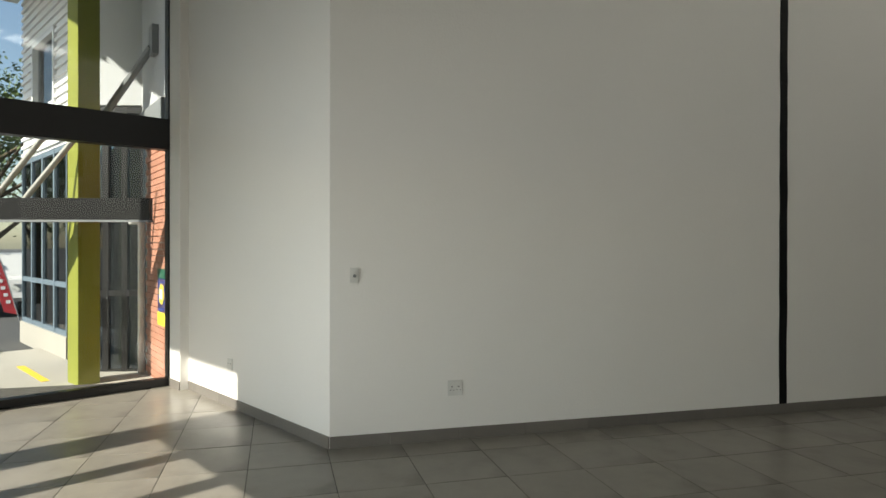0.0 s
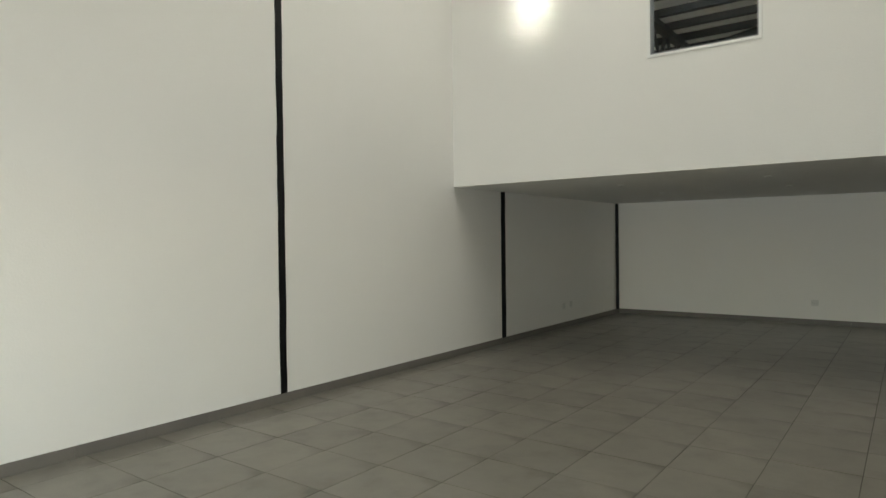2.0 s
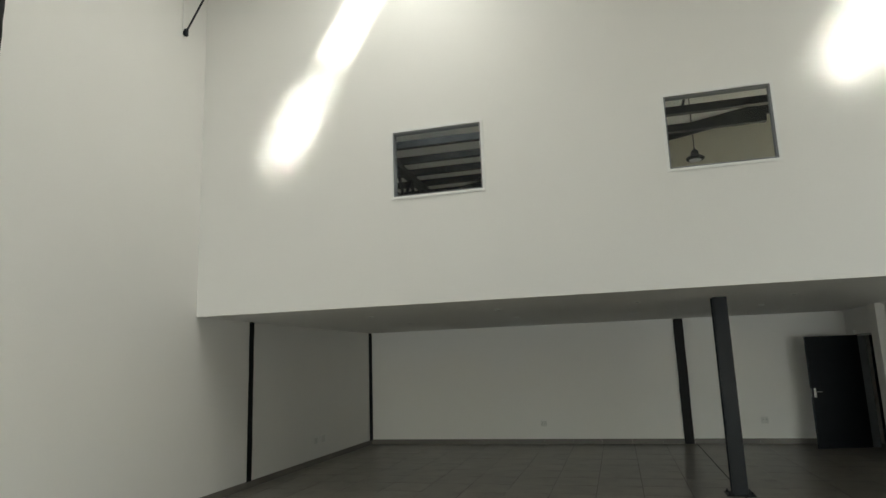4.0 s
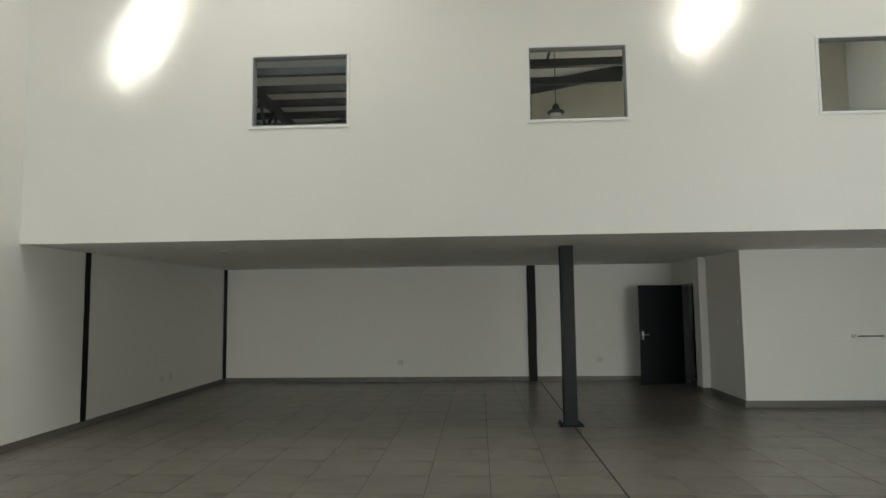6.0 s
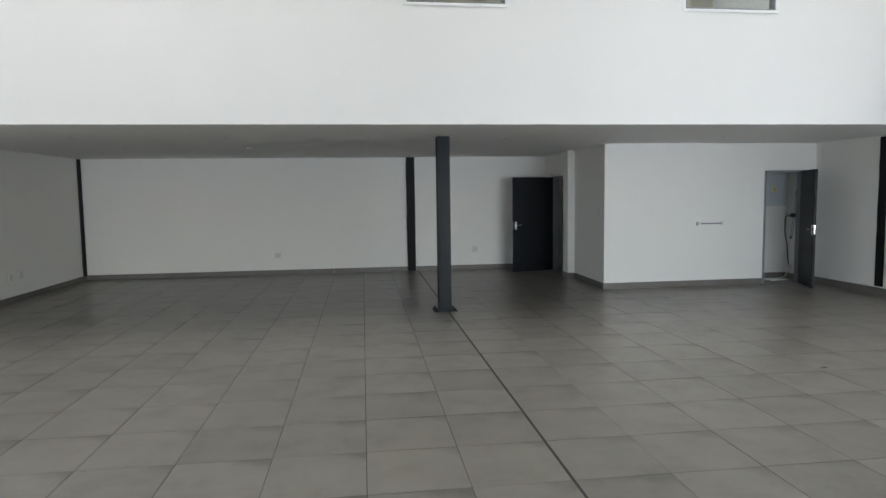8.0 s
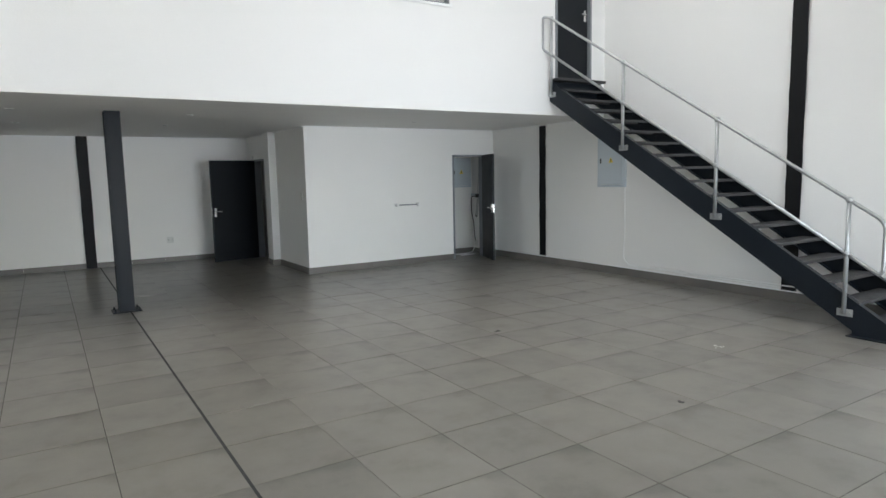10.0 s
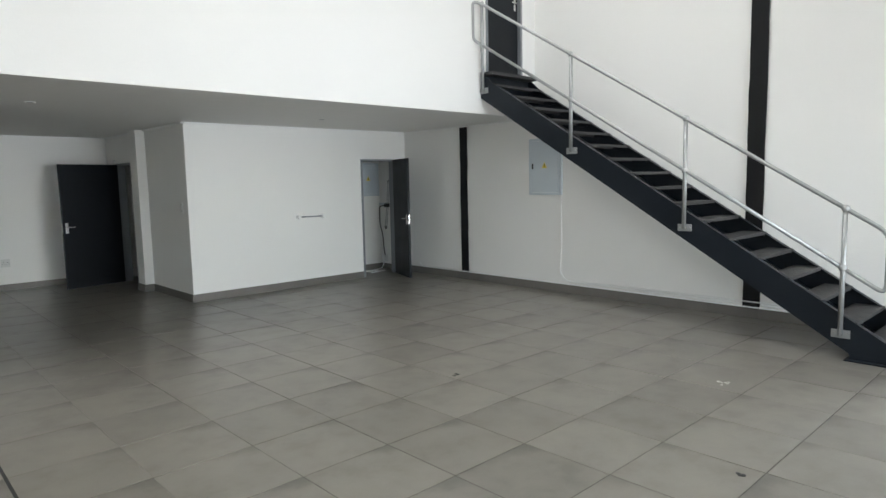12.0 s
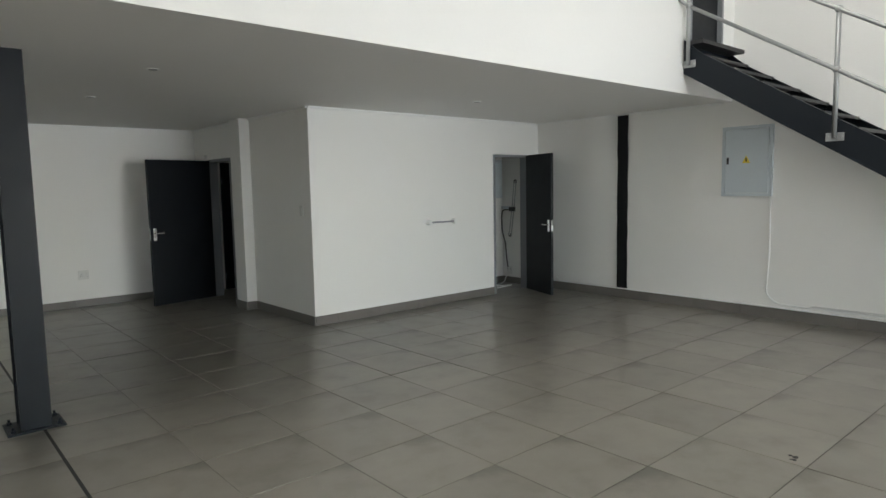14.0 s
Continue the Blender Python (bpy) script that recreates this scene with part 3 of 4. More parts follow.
def inner_window(x0, x1, z0, z1):
    w = tagged(new("window_4"), "fixed white-framed internal window to the mezzanine room", "window", "mezzanine windows", "structure")
    y0, y1, t = YF - 0.012, YF + 0.10, 0.035
    for a, b in [((x0, y0, z0), (x1, y1, z0 + t)), ((x0, y0, z1 - t), (x1, y1, z1)), ((x0, y0, z0 + t), (x0 + t, y1, z1 - t)), ((x1 - t, y0, z0 + t), (x1, y1, z1 - t))]:
        part("window_frame", boxes((a, b), bevel=0.003), M_TRIM, w)
    t2 = 0.052
    for a, b in [((x0 + t, y0 + 0.012, z0 + t), (x1 - t, y1, z0 + t2)), ((x0 + t, y0 + 0.012, z1 - t2), (x1 - t, y1, z1 - t)),
                 ((x0 + t, y0 + 0.012, z0 + t2), (x0 + t2, y1, z1 - t2)), ((x1 - t2, y0 + 0.012, z0 + t2), (x1 - t, y1, z1 - t2))]:
        part("bead", boxes((a, b)), M_FRAMEG, w, "grey glazing bead")
    p = part("pane", boxes(((x0 + t2, YF + 0.04, z0 + t2), (x1 - t2, YF + 0.046, z1 - t2))), M_GLASS, w)
    p.visible_shadow = False
    return w


for h in W_HOLES[:3]:
    inner_window(h[0] - 0.02, h[1] + 0.02, h[2] - 0.02, h[3] + 0.02)


# ---- doors ----
def lever(parent, x, y, z, side, way):
    """Lever handle on a plate; side is the face normal's sign along local y, way the lever's direction along x."""
    h = part("handle", boxes(((x - 0.022, min(y, y + side * 0.009), z - 0.10), (x + 0.022, max(y, y + side * 0.009), z + 0.07)), bevel=0.003), M_CHROME, parent, "chrome lever handle on a plate")
    part("lever", tube(round_path([(x, y, z), (x, y + side * 0.05, z), (x + way * 0.11, y + side * 0.05, z)], 0.02), 0.009, 8), M_CHROME, h)
    return h


def door_leaf(name, hinge, angle, width, height, label):
    """Leaf along local +x from the hinge; a flush charcoal door."""
    d = tagged(new(name), label, "door", kind="structure")
    d.matrix_world = pose(*hinge, 0, 0, angle)
    part("leaf", boxes(((0.003, -0.02, 0.008), (width, 0.02, height - 0.004)), bevel=0.002), M_DOOR, d)
    for s in (-1, 1):
        lever(d, width - 0.06, s * 0.02, 1.02, s, -1)
    part("latch_plate", boxes(((width, -0.012, 0.93), (width + 0.002, 0.012, 1.09))), M_CHROME, d)
    for z in (0.22, 1.75):
        part("hinge", tube([(0, -0.024, z - 0.05), (0, -0.024, z + 0.05)], 0.009, 8), M_FRAMEG, d)
    return d


def door_frame(name, label, u0, u1, zt, v0, v1, place, material):
    f = tagged(new(name), label, "door frame", kind="structure")
    for a, b, c, e in ((u0 - 0.004, u0 + 0.035, 0, zt), (u1 - 0.035, u1 + 0.004, 0, zt), (u0 + 0.035, u1 - 0.035, zt - 0.035, zt + 0.002)):
        part("jamb" if c == 0 else "head", wall_with_holes(a, b, c, e, v0, v1, [], place), material, f)
    return f


a1 = math.degrees(math.atan2(12.99 - 13.2, 3.58 - 4.545))
door_leaf("door_1", (4.545, 13.2, 0.0), a1, 0.965, 2.04, "dark charcoal flush door standing open at the passage")
door_frame("door_2", "grey steel frame of the passage door", 12.43, 13.26, 2.05, XQ - 0.012, XQ + 0.13, along_y, M_FRAMEG)
a2 = math.degrees(math.atan2(9.53 - 10.215, 8.0 - 8.25))
door_leaf("door_3", (8.25, 10.215, 0.0), a2, 0.73, 2.04, "dark charcoal flush door standing open at the store room")
door_frame("door_4", "dark frame of the store room door", 7.54, 8.29, 2.04, YQ - 0.008, YQ + 0.128, along_x, M_FRAMEG)
door_leaf("door_5", (7.53, YF + 0.06, 3.06), 0, 0.66, 2.0, "closed charcoal door at the head of the stair")
door_frame("door_6", "grey frame of the door at the stair head", 7.49, 8.23, 5.10, YF - 0.012, YF + 0.152, lambda u, v, z: (u, v, max(z, 3.052)), M_FRAMEG)
# leaf added to give the passage end its black
door_leaf("door_7", (4.935, YB - 0.024, 0.0), 0, 0.76, 2.04, "charcoal flush door leaf filling the black end of the passage")
closer = thing("conduit_stub", (4.535, 13.31, 2.07), "small white block above the passage door", "fitting")
part("block", boxes(((-0.02, -0.03, 0), (0.024, 0.03, 0.06)), bevel=0.004), M_TRIM, closer)


# ---- stair ----
ST = thing("steel_stair", (0, 0, 0), "open-riser charcoal steel stair with galvanised handrail", "stair")
SL = 0.611                                   # slope of the flight
X0, X1 = 7.375, 8.36
zc = lambda y: 0.234 + SL * (y - 2.943)       # line of the rail brackets
YT = YF - 0.005
def stringer(x, flip):
    up, dn = 0.165, 0.135
    outline = [(2.54, 0.0), (2.87, 0.0), (2.87, zc(2.87) - dn), (YT, zc(YT) - dn), (YT, zc(YT) + 0.215), (YT - 0.22, zc(YT - 0.22) + up), (2.54, zc(2.54) + up)]
    web = extrude_profile(outline, x - 0.004, x + 0.004, "x")
    s = part("stringer", web, M_STEEL, ST)
    f0, f1 = (x + 0.004, x + 0.06) if flip else (x - 0.06, x - 0.004)
    top = extrude_profile([(2.54, zc(2.54) + up), (YT - 0.22, zc(YT - 0.22) + up), (YT - 0.22, zc(YT - 0.22) + up - 0.01), (2.54, zc(2.54) + up - 0.01)], f0, f1, "x")
    part("flange", top, M_STEEL, s)
    bot = extrude_profile([(2.87, zc(2.87) - dn), (YT, zc(YT) - dn), (YT, zc(YT) - dn + 0.01), (2.87, zc(2.87) - dn + 0.01)], f0, f1, "x")
    part("flange", bot, M_STEEL, s)
    return s


stringer(X0, True)
stringer(X1, False)
NT = 17
RISE, GO = 3.06 / 18, (3.06 / 18) / SL
TD = 0.25                                     # depth of a tread
for i in range(NT):
    z = RISE * (i + 1)
    yf = YT + 0.03 - GO * (NT - i)
    b = boxes(((X0 + 0.006, yf, z - 0.006), (X1 - 0.006, yf + TD, z)))
    add_box(b, (X0 + 0.006, yf, z - 0.032), (X1 - 0.006, yf + 0.006, z - 0.006))
    add_box(b, (X0 + 0.006, yf + TD - 0.006, z - 0.032), (X1 - 0.006, yf + TD, z - 0.006))
    tread = part("tread", b, M_TREAD, ST, "scuffed dark steel tread")
    for x in (X0 + 0.006, X1 - 0.012):
        part("cleat", boxes(((x, yf + 0.02, z - 0.055), (x + 0.006, yf + TD - 0.02, z - 0.0065))), M_STEEL, tread)
part("landing", boxes(((X0 + 0.006, YT - 0.2, 3.02), (X1 - 0.006, YT, 3.06))), M_TREAD, ST)
part("end_plate", boxes(((X0 + 0.006, YT - 0.01, 2.72), (X1 - 0.006, YT, 3.02))), M_STEEL, ST)
part("foot_plate", boxes(((X0 - 0.06, 2.52, 0), (X0 + 0.08, 2.9, 0.012)), bevel=0.002), M_STEEL, ST)

rail = thing("handrail", (0, 0, 0), "galvanised tube handrail with ball joints on the stair", "handrail")
XRAIL = X0 - 0.028
RH, RM = 1.10, 0.58
ys = [2.943, 4.39, 5.79, 7.186]
for y in ys:
    pst = part("post", tube([(XRAIL, y, zc(y) - 0.02), (XRAIL, y, zc(y) + RH)], 0.021, 12), M_GALV, rail, smooth=True)
    for h in (RH, RM):
        b = bmesh.new()
        bmesh.ops.create_uvsphere(b, u_segments=14, v_segments=10, radius=0.034, matrix=Matrix.Translation((XRAIL, y, zc(y) + h)))
        part("ball_joint", b, M_GALV, pst, smooth=True)
    part("bracket", boxes(((X0 - 0.012, y - 0.075, zc(y) - 0.045), (X0 - 0.004, y + 0.075, zc(y) + 0.03)), bevel=0.003), M_GALV, rail)
    for s in (-1, 1):
        part("bolt", tube([(X0 - 0.012, y + s * 0.055, zc(y) - 0.008), (X0 - 0.024, y + s * 0.055, zc(y) - 0.008)], 0.012, 6), M_GALV, rail)
lo, hi = ys[0] - 0.325, ys[-1] + 0.10
part("top_rail", tube(round_path([(XRAIL, ys[0], zc(ys[0]) + RM), (XRAIL, lo, zc(lo) + RM), (XRAIL, lo, zc(lo) + RH), (XRAIL, hi - 0.1, zc(hi - 0.1) + RH),
     (XRAIL - 0.11, hi + -0.04, zc(hi) + RH - 0.03), (XRAIL - 0.11, hi - 0.04, zc(hi) + RM), (XRAIL, ys[-1], zc(ys[-1]) + RM)], 0.09), 0.019, 12), M_GALV, rail, smooth=True)
part("middle_rail", tube([(XRAIL, ys[0], zc(ys[0]) + RM), (XRAIL, ys[-1], zc(ys[-1]) + RM)], 0.019, 12), M_GALV, rail, smooth=True)


# ---- electrical fittings ----
def socket(loc, rz, w, h, label, holes=(), switch=False, category="socket", group="wall sockets"):
    """Faceplate in its local x-z plane, facing -y."""
    s = thing("socket" if not switch else "light_switch", pose(*loc, 0, 0, rz), label, category, group)
    part("faceplate", boxes(((-w / 2, -0.012, -h / 2), (w / 2, 0.0, h / 2)), bevel=0.003), M_PLAST, s)
    for x, z, r in holes:
        part("pin_hole", tube([(x, -0.0132, z), (x, -0.0115, z)], r, 8), M_DARK, s)
    if switch:
        part("rocker", boxes(((-0.016, -0.018, -0.022), (0.016, -0.012, 0.022)), bevel=0.002), M_PLAST, s)
    return s


DBL = [(-0.03, 0.012, 0.006), (0.03, 0.012, 0.006), (-0.043, -0.018, 0.004), (-0.015, -0.018, 0.004), (0.015, -0.018, 0.004), (0.043, -0.018, 0.004)]
FL, FR = 90, -90                              # faces +x, faces -x
socket((XL, 0.635, 0.445), FL, 0.13, 0.13, "white square double socket with dark pin holes", DBL)
sw = socket((XL, -0.23, 1.42), FL, 0.075, 0.125, "white upright wall switch plate with a round dimmer", switch=True, category="switch", group="wall switches")
part("knob", tube([(0, -0.012, -0.005), (0, -0.028, -0.005)], 0.014, 14), M_FRAMEG, sw, "grey round knob")
oa = math.degrees(math.atan2(od.y, od.x)) + 180
hit_s = obl(1.85, 0.0, 0.44)
socket(tuple(hit_s), oa, 0.10, 0.125, "white socket plate on the angled wall", DBL[:3])
socket((XL, 10.9, 0.42), FL, 0.10, 0.11, "white blank outlet plate low on the wall")
socket((XL, 11.22, 0.43), FL, 0.10, 0.12, "white blank outlet plate low on the wall")
socket((-1.45, YB, 0.42), 0, 0.13, 0.12, "white double socket on the rear wall", DBL)
socket((2.91, YB, 0.45), 0, 0.13, 0.13, "white double socket by the charcoal door", DBL)
socket((XQ, 10.45, 1.34), FR, 0.075, 0.125, "white switch plate near the partition corner", switch=True, category="switch", group="wall switches")


def switchboard(loc, rz, w, h, d, label):
    s = thing("distribution_board", pose(*loc, 0, 0, rz), label, "switchboard")
    part("surround", wall_with_holes(-w / 2, w / 2, 0, h, -d, 0, [(-w / 2 + 0.035, w / 2 - 0.035, 0.035, h - 0.035)], along_x), M_DB, s)
    dr = part("door", boxes(((-w / 2 + 0.04, -d - 0.004, 0.04), (w / 2 - 0.04, -0.006, h - 0.04)), bevel=0.003), M_DB, s)
    part("latch", boxes(((-w / 2 + 0.06, -d - 0.011, h / 2 - 0.03), (-w / 2 + 0.085, -d - 0.004, h / 2 + 0.05)), bevel=0.002), M_DARK, dr, "black latch")
    tri = extrude_profile([(-0.045, h / 2 - 0.02), (0.045, h / 2 - 0.02), (0.0, h / 2 + 0.065)], -d - 0.007, -d - 0.0042, "y")
    part("warning_sign", tri, M_YELLOW, dr, "yellow warning triangle")
    part("warning_mark", boxes(((-0.007, -d - 0.009, h / 2 - 0.005), (0.007, -d - 0.0072, h / 2 + 0.04))), M_DARK, dr)
    return s


switchboard((XR, 7.05, 1.41), FR, 0.575, 0.815, 0.04, "pale grey enamelled switchboard with a warning triangle")
switchboard((8.225, 11.0, 1.39), 0, 0.50, 0.61, 0.05, "pale grey meter box in the store room")


def cable(name, pts, r, material, label, category="cable"):
    c = thing(name, (0, 0, 0), label, category)
    part("sheath", tube(round_path(pts, 0.06), r, 8), material, c, smooth=True)
    return c


xw = XR - 0.012
cable("cable", [(xw, 6.78, 1.41), (xw, 6.775, 0.75), (xw, 6.80, 0.28), (xw, 6.68, 0.175), (xw, 5.2, 0.165), (xw, 2.3, 0.16)], 0.009, M_TRIM, "thin white cable running down from the switchboard")
cable("cable", [(xw - 0.014, 9.85, 0.19), (xw - 0.014, 9.78, 0.135), (xw - 0.014, 7.0, 0.135), (xw - 0.014, 2.2, 0.132)], 0.010, M_TRIM, "white conduit along the top of the skirting")
cable("cable", [(xw - 0.014, 6.3, 0.19), (xw - 0.014, 4.5, 0.195), (xw - 0.04, 4.1, 0.20), (xw - 0.014, 2.2, 0.19)], 0.008, M_TRIM, "second white cable clipped over the skirting")
# store room: hung loops, bracket, cable, plug box
yb = 10.80
lp = thing("cable_loop", (XR - 0.02, yb, 0), "pale flex tied in long loops on the store room wall", "cable")
for ya, yc, z0, z1 in ((-0.05, -0.105, 1.2, 1.675), (-0.05, 0.017, 1.2, 0.77)):
    part("loop", tube(round_path([(0, ya - 0.022, z0), (0, yc - 0.022, z1), (0, yc + 0.022, z1), (0, ya + 0.022, z0)], 0.03), 0.009, 8), M_GALV, lp)
    part("loop_bend", tube(round_path([(-0.001, yc - 0.022, z1 + (0.05 if z1 < 1 else -0.05)), (-0.001, yc - 0.022, z1), (-0.001, yc + 0.022, z1), (-0.001, yc + 0.022, z1 + (0.05 if z1 < 1 else -0.05))], 0.03), 0.0105, 8), M_DARK, lp, "dark end of the loop")
part("clamp", boxes(((-0.045, -0.09, 1.175), (0.018, 0.0, 1.245)), bevel=0.006), M_DARK, lp, "dark clamp")
part("bracket", boxes(((-0.02, 0.003, 1.21), (0.018, 0.185, 1.255)), bevel=0.004), M_DB, lp)
cable("cable", [(XR - 0.045, yb - 0.01, 1.2), (XR - 0.05, yb + 0.15, 1.195), (XR - 0.03, yb + 0.19, 1.1), (XR - 0.03, yb + 0.185, 0.85), (XR - 0.03, yb + 0.11, 0.65), (XR - 0.03, yb + 0.09, 0.42), (XR - 0.02, yb + 0.07, 0.26)], 0.010, M_BRASS, "black flex hanging down the store room wall")
socket((XR, yb + 0.05, 0.21), FR, 0.11, 0.13, "white plug box low on the store room wall", DBL[:2])
cable("cable", [(XR - 0.015, yb + 0.09, 0.15), (XR - 0.05, yb + 0.12, 0.02), (XR - 0.3, yb - 0.02, 0.012), (XR - 0.62, yb - 0.05, 0.012), (XR - 0.2, yb - 0.2, 0.012), (XR - 0.6, yb - 0.25, 0.012)], 0.009, M_TRIM, "loose white flex lying on the floor")

gb = thing("grab_bar", (6.51, YQ, 1.12), "short white wall bar with round end caps", "bar")
part("bar", tube([(-0.21, -0.05, 0), (0.21, -0.05, 0)], 0.011, 10), M_FRAMEG, gb)
for s in (-1, 1):
    part("end_cap", tube([(s * 0.225, 0.0, 0), (s * 0.225, -0.035, 0), (s * 0.225, -0.07, 0)], [0.034, 0.036, 0.026], 16), M_TRIM, gb)

for x, y in [(-3.43, 8.8), (-1.44, 8.8), (0.52, 8.85), (2.53, 8.95), (-3.43, 10.73), (-1.47, 10.8), (0.52, 10.8), (2.48, 10.73), (5.95, 8.92)]:
    dl = thing("downlight", (x, y, ZC), "small white recessed downlight, switched off", "lamp", "ceiling downlights")
    part("ring", tube([(0, 0, 0), (0, 0, -0.006)], [0.05, 0.046], 20), M_TRIM, dl)
    part("lens", tube([(0, 0, -0.006), (0, 0, -0.008)], 0.033, 18), M_GALV, dl)

# scuffs and crumbs on the floor
for x, y, sx, sy, mt, lb in [(6.03, 3.405, 0.075, 0.035, M_MARK, "pale plaster crumbs left on the floor"), (4.74, 5.11, 0.05, 0.018, M_DARK, "dark scuff of dirt on the floor tile"),
                             (4.52, 2.68, 0.012, 0.03, M_DARK, "dark smear of dirt on the floor tile")]:
    b = bmesh.new()
    for k in range(9):
        px, py = random.gauss(0, sx * 0.5), random.gauss(0, sy * 0.5)
        bmesh.ops.create_icosphere(b, subdivisions=1, radius=random.uniform(0.006, 0.016), matrix=Matrix.Translation((px, py, 0.001)) @ Matrix.Diagonal((1, 1, 0.2, 1)))
    d = link("floor_debris", b, mt)
    d.location = (x, y, 0.001)
    tagged(d, lb, "debris", "", "stuff")

# ---- outside, seen through the side window ----
GZ = -0.15
structure("ground", boxes(((-400, -400, GZ - 0.2), (400, 400, GZ))), M_ASPH, "asphalt yard reaching to the horizon", "ground")
structure("pavement", extrude_profile([(-8.75, -1.9), (-6.5, -5.9), (-10.2, -8.0), (-12.4, -4.75), (-9.9, -3.1), (-9.75, -2.2)], GZ, GZ + 0.06, "z"), M_CONC, "pale concrete apron outside the window", "pavement")
structure("kerb", boxes(((-1.6, -0.12, 0), (1.6, 0.12, 0.16)), bevel=0.02, m=pose(-13.2, -6.1, GZ, 0, 0, 28)), M_CONC, "pale concrete kerb by the parking bays", "kerb")
structure("road_marking", boxes(((-0.72, -0.05, 0), (0.72, 0.05, 0.004)), m=pose(-9.98, -4.09, GZ + 0.061, 0, 0, 30)), M_ROADY, "yellow painted parking line", "road marking")

# brick wall next to the window
BA, BB = Vector((-8.52, -2.12, GZ)), Vector((-9.72, -2.60, GZ))
bd = (BB - BA).normalized()
bn = Vector((-bd.y, bd.x, 0))
if bn.y > 0:
    bn = -bn
brick_pl = lambda u, v, z: BA + bd * u + bn * v + Vector((0, 0, z))
BL = (BB - BA).length
bw = structure("wall_brick", wall_with_holes(0, BL, 0, 3.35, -0.2, -0.006, [], brick_pl), M_MORTAR, "red face-brick wall outside the window")
bw_u, bw_h, bw_g = 0.222, 0.073, 0.011
brick_mesh = None
for row in range(40):
    z = 0.01 + row * (bw_h + bw_g)
    off = -(bw_u + bw_g) / 2 if row % 2 else 0.0
    k = 0
    while off + k * (bw_u + bw_g) < BL:
        a = off + k * (bw_u + bw_g)
        k += 1
        if a < 0 or a + bw_u > BL:
            continue
        if brick_mesh is None:
            bm = boxes(((-bw_u / 2, -0.02, 0), (bw_u / 2, 0.006, bw_h)), bevel=0.003)
            brick_mesh = bpy.data.meshes.new("brick")
            bm.to_mesh(brick_mesh)
            bm.free()
            brick_mesh.materials.append(M_BRICK)
        o = new("brick", brick_mesh)
        o.parent = bw
        o.matrix_world = Matrix.Translation(brick_pl(a + bw_u / 2, -0.004, z)) @ pose(0, 0, 0, 0, 0, math.degrees(math.atan2(bd.y, bd.x)) + 180)
structure("wall_upper_plaster", wall_with_holes(0, BL + 1.0, 3.62, 8.2, -0.2, 0.04, [], brick_pl), M_PLASTER, "grey plastered wall above the brickwork")
structure("wall_upper_entrance", wall_with_holes(0, 1.0, 3.62, 8.2, -0.15, 0.0, [], lambda u, v, z: Vector((-9.76, -2.62, z)) + Vector((-0.22, -0.975, 0)) * u + Vector((0.975, -0.22, 0)) * v), M_PLASTER, "grey plastered wall above the glass entrance")
fl = thing("flashing", (0, 0, 0), "dark metal flashing over the brick wall", "flashing")
part("sheet", wall_with_holes(-0.02, BL + 0.1, 3.35, 3.62, -0.2, 0.10, [], brick_pl), M_FRAMEG, fl)
sg = thing("wall_sign", (0, 0, 0), "small dark green, blue and yellow sign on the brick wall", "sign")
su = 0.12
part("board", wall_with_holes(su, su + 0.42, 0.80, 1.52, 0.006, 0.016, [], brick_pl), M_BLUE, sg)
part("header", wall_with_holes(su, su + 0.42, 1.40, 1.52, 0.016, 0.02, [], brick_pl), M_DGREEN, sg)
part("footer", wall_with_holes(su, su + 0.42, 0.80, 0.97, 0.016, 0.02, [], brick_pl), M_YELLOW, sg)
em = bmesh.new()
c = brick_pl(su + 0.21, 0.019, 1.2)
add_tube(em, [c - bn * 0.003, c + bn * 0.003], 0.14, 6)
part("emblem", em, M_YELLOW, sg, "yellow six-sided emblem")
part("emblem_mark", wall_with_holes(su + 0.14, su + 0.28, 1.14, 1.26, 0.022, 0.026, [], brick_pl), M_WHITE, sg)
pp = thing("drain_pipe", (0, 0, 0), "white plastic downpipe on the brick corner", "pipe")
q = brick_pl(BL - 0.02, 0.07, 0)
part("pipe", tube(round_path([q + Vector((0, 0, 0.05)), q + Vector((0, 0, 2.15)), q + Vector((-0.05, -0.16, 2.15))], 0.05), 0.045, 12), M_TRIM, pp, smooth=True)

# unseen slab; its reach is drawn out to shade the plastered wall
structure("roof_eave", extrude_profile([(-12.6, -2.2), (-8.5, -2.2), (-6.8, -5.4), (-12.6, -5.4)], 6.32, 6.46, "z"), M_CEIL, "white boxed eave drawn out to shade the entrance wall", "eave")

# green column
gc = thing("green_column", pose(-9.25, -3.20, GZ, 0, 0, 33), "tall lime-green plastered column of the entrance", "column")
part("shaft", boxes(((-0.16, -0.20, 0), (0.22, 0.06, 6.2)), bevel=0.01), M_GREEN, gc)
part("soffit_beam", boxes(((-0.28, 0.06, 5.45), (0.24, 1.5, 6.2)), bevel=0.01), M_GREEN, gc)

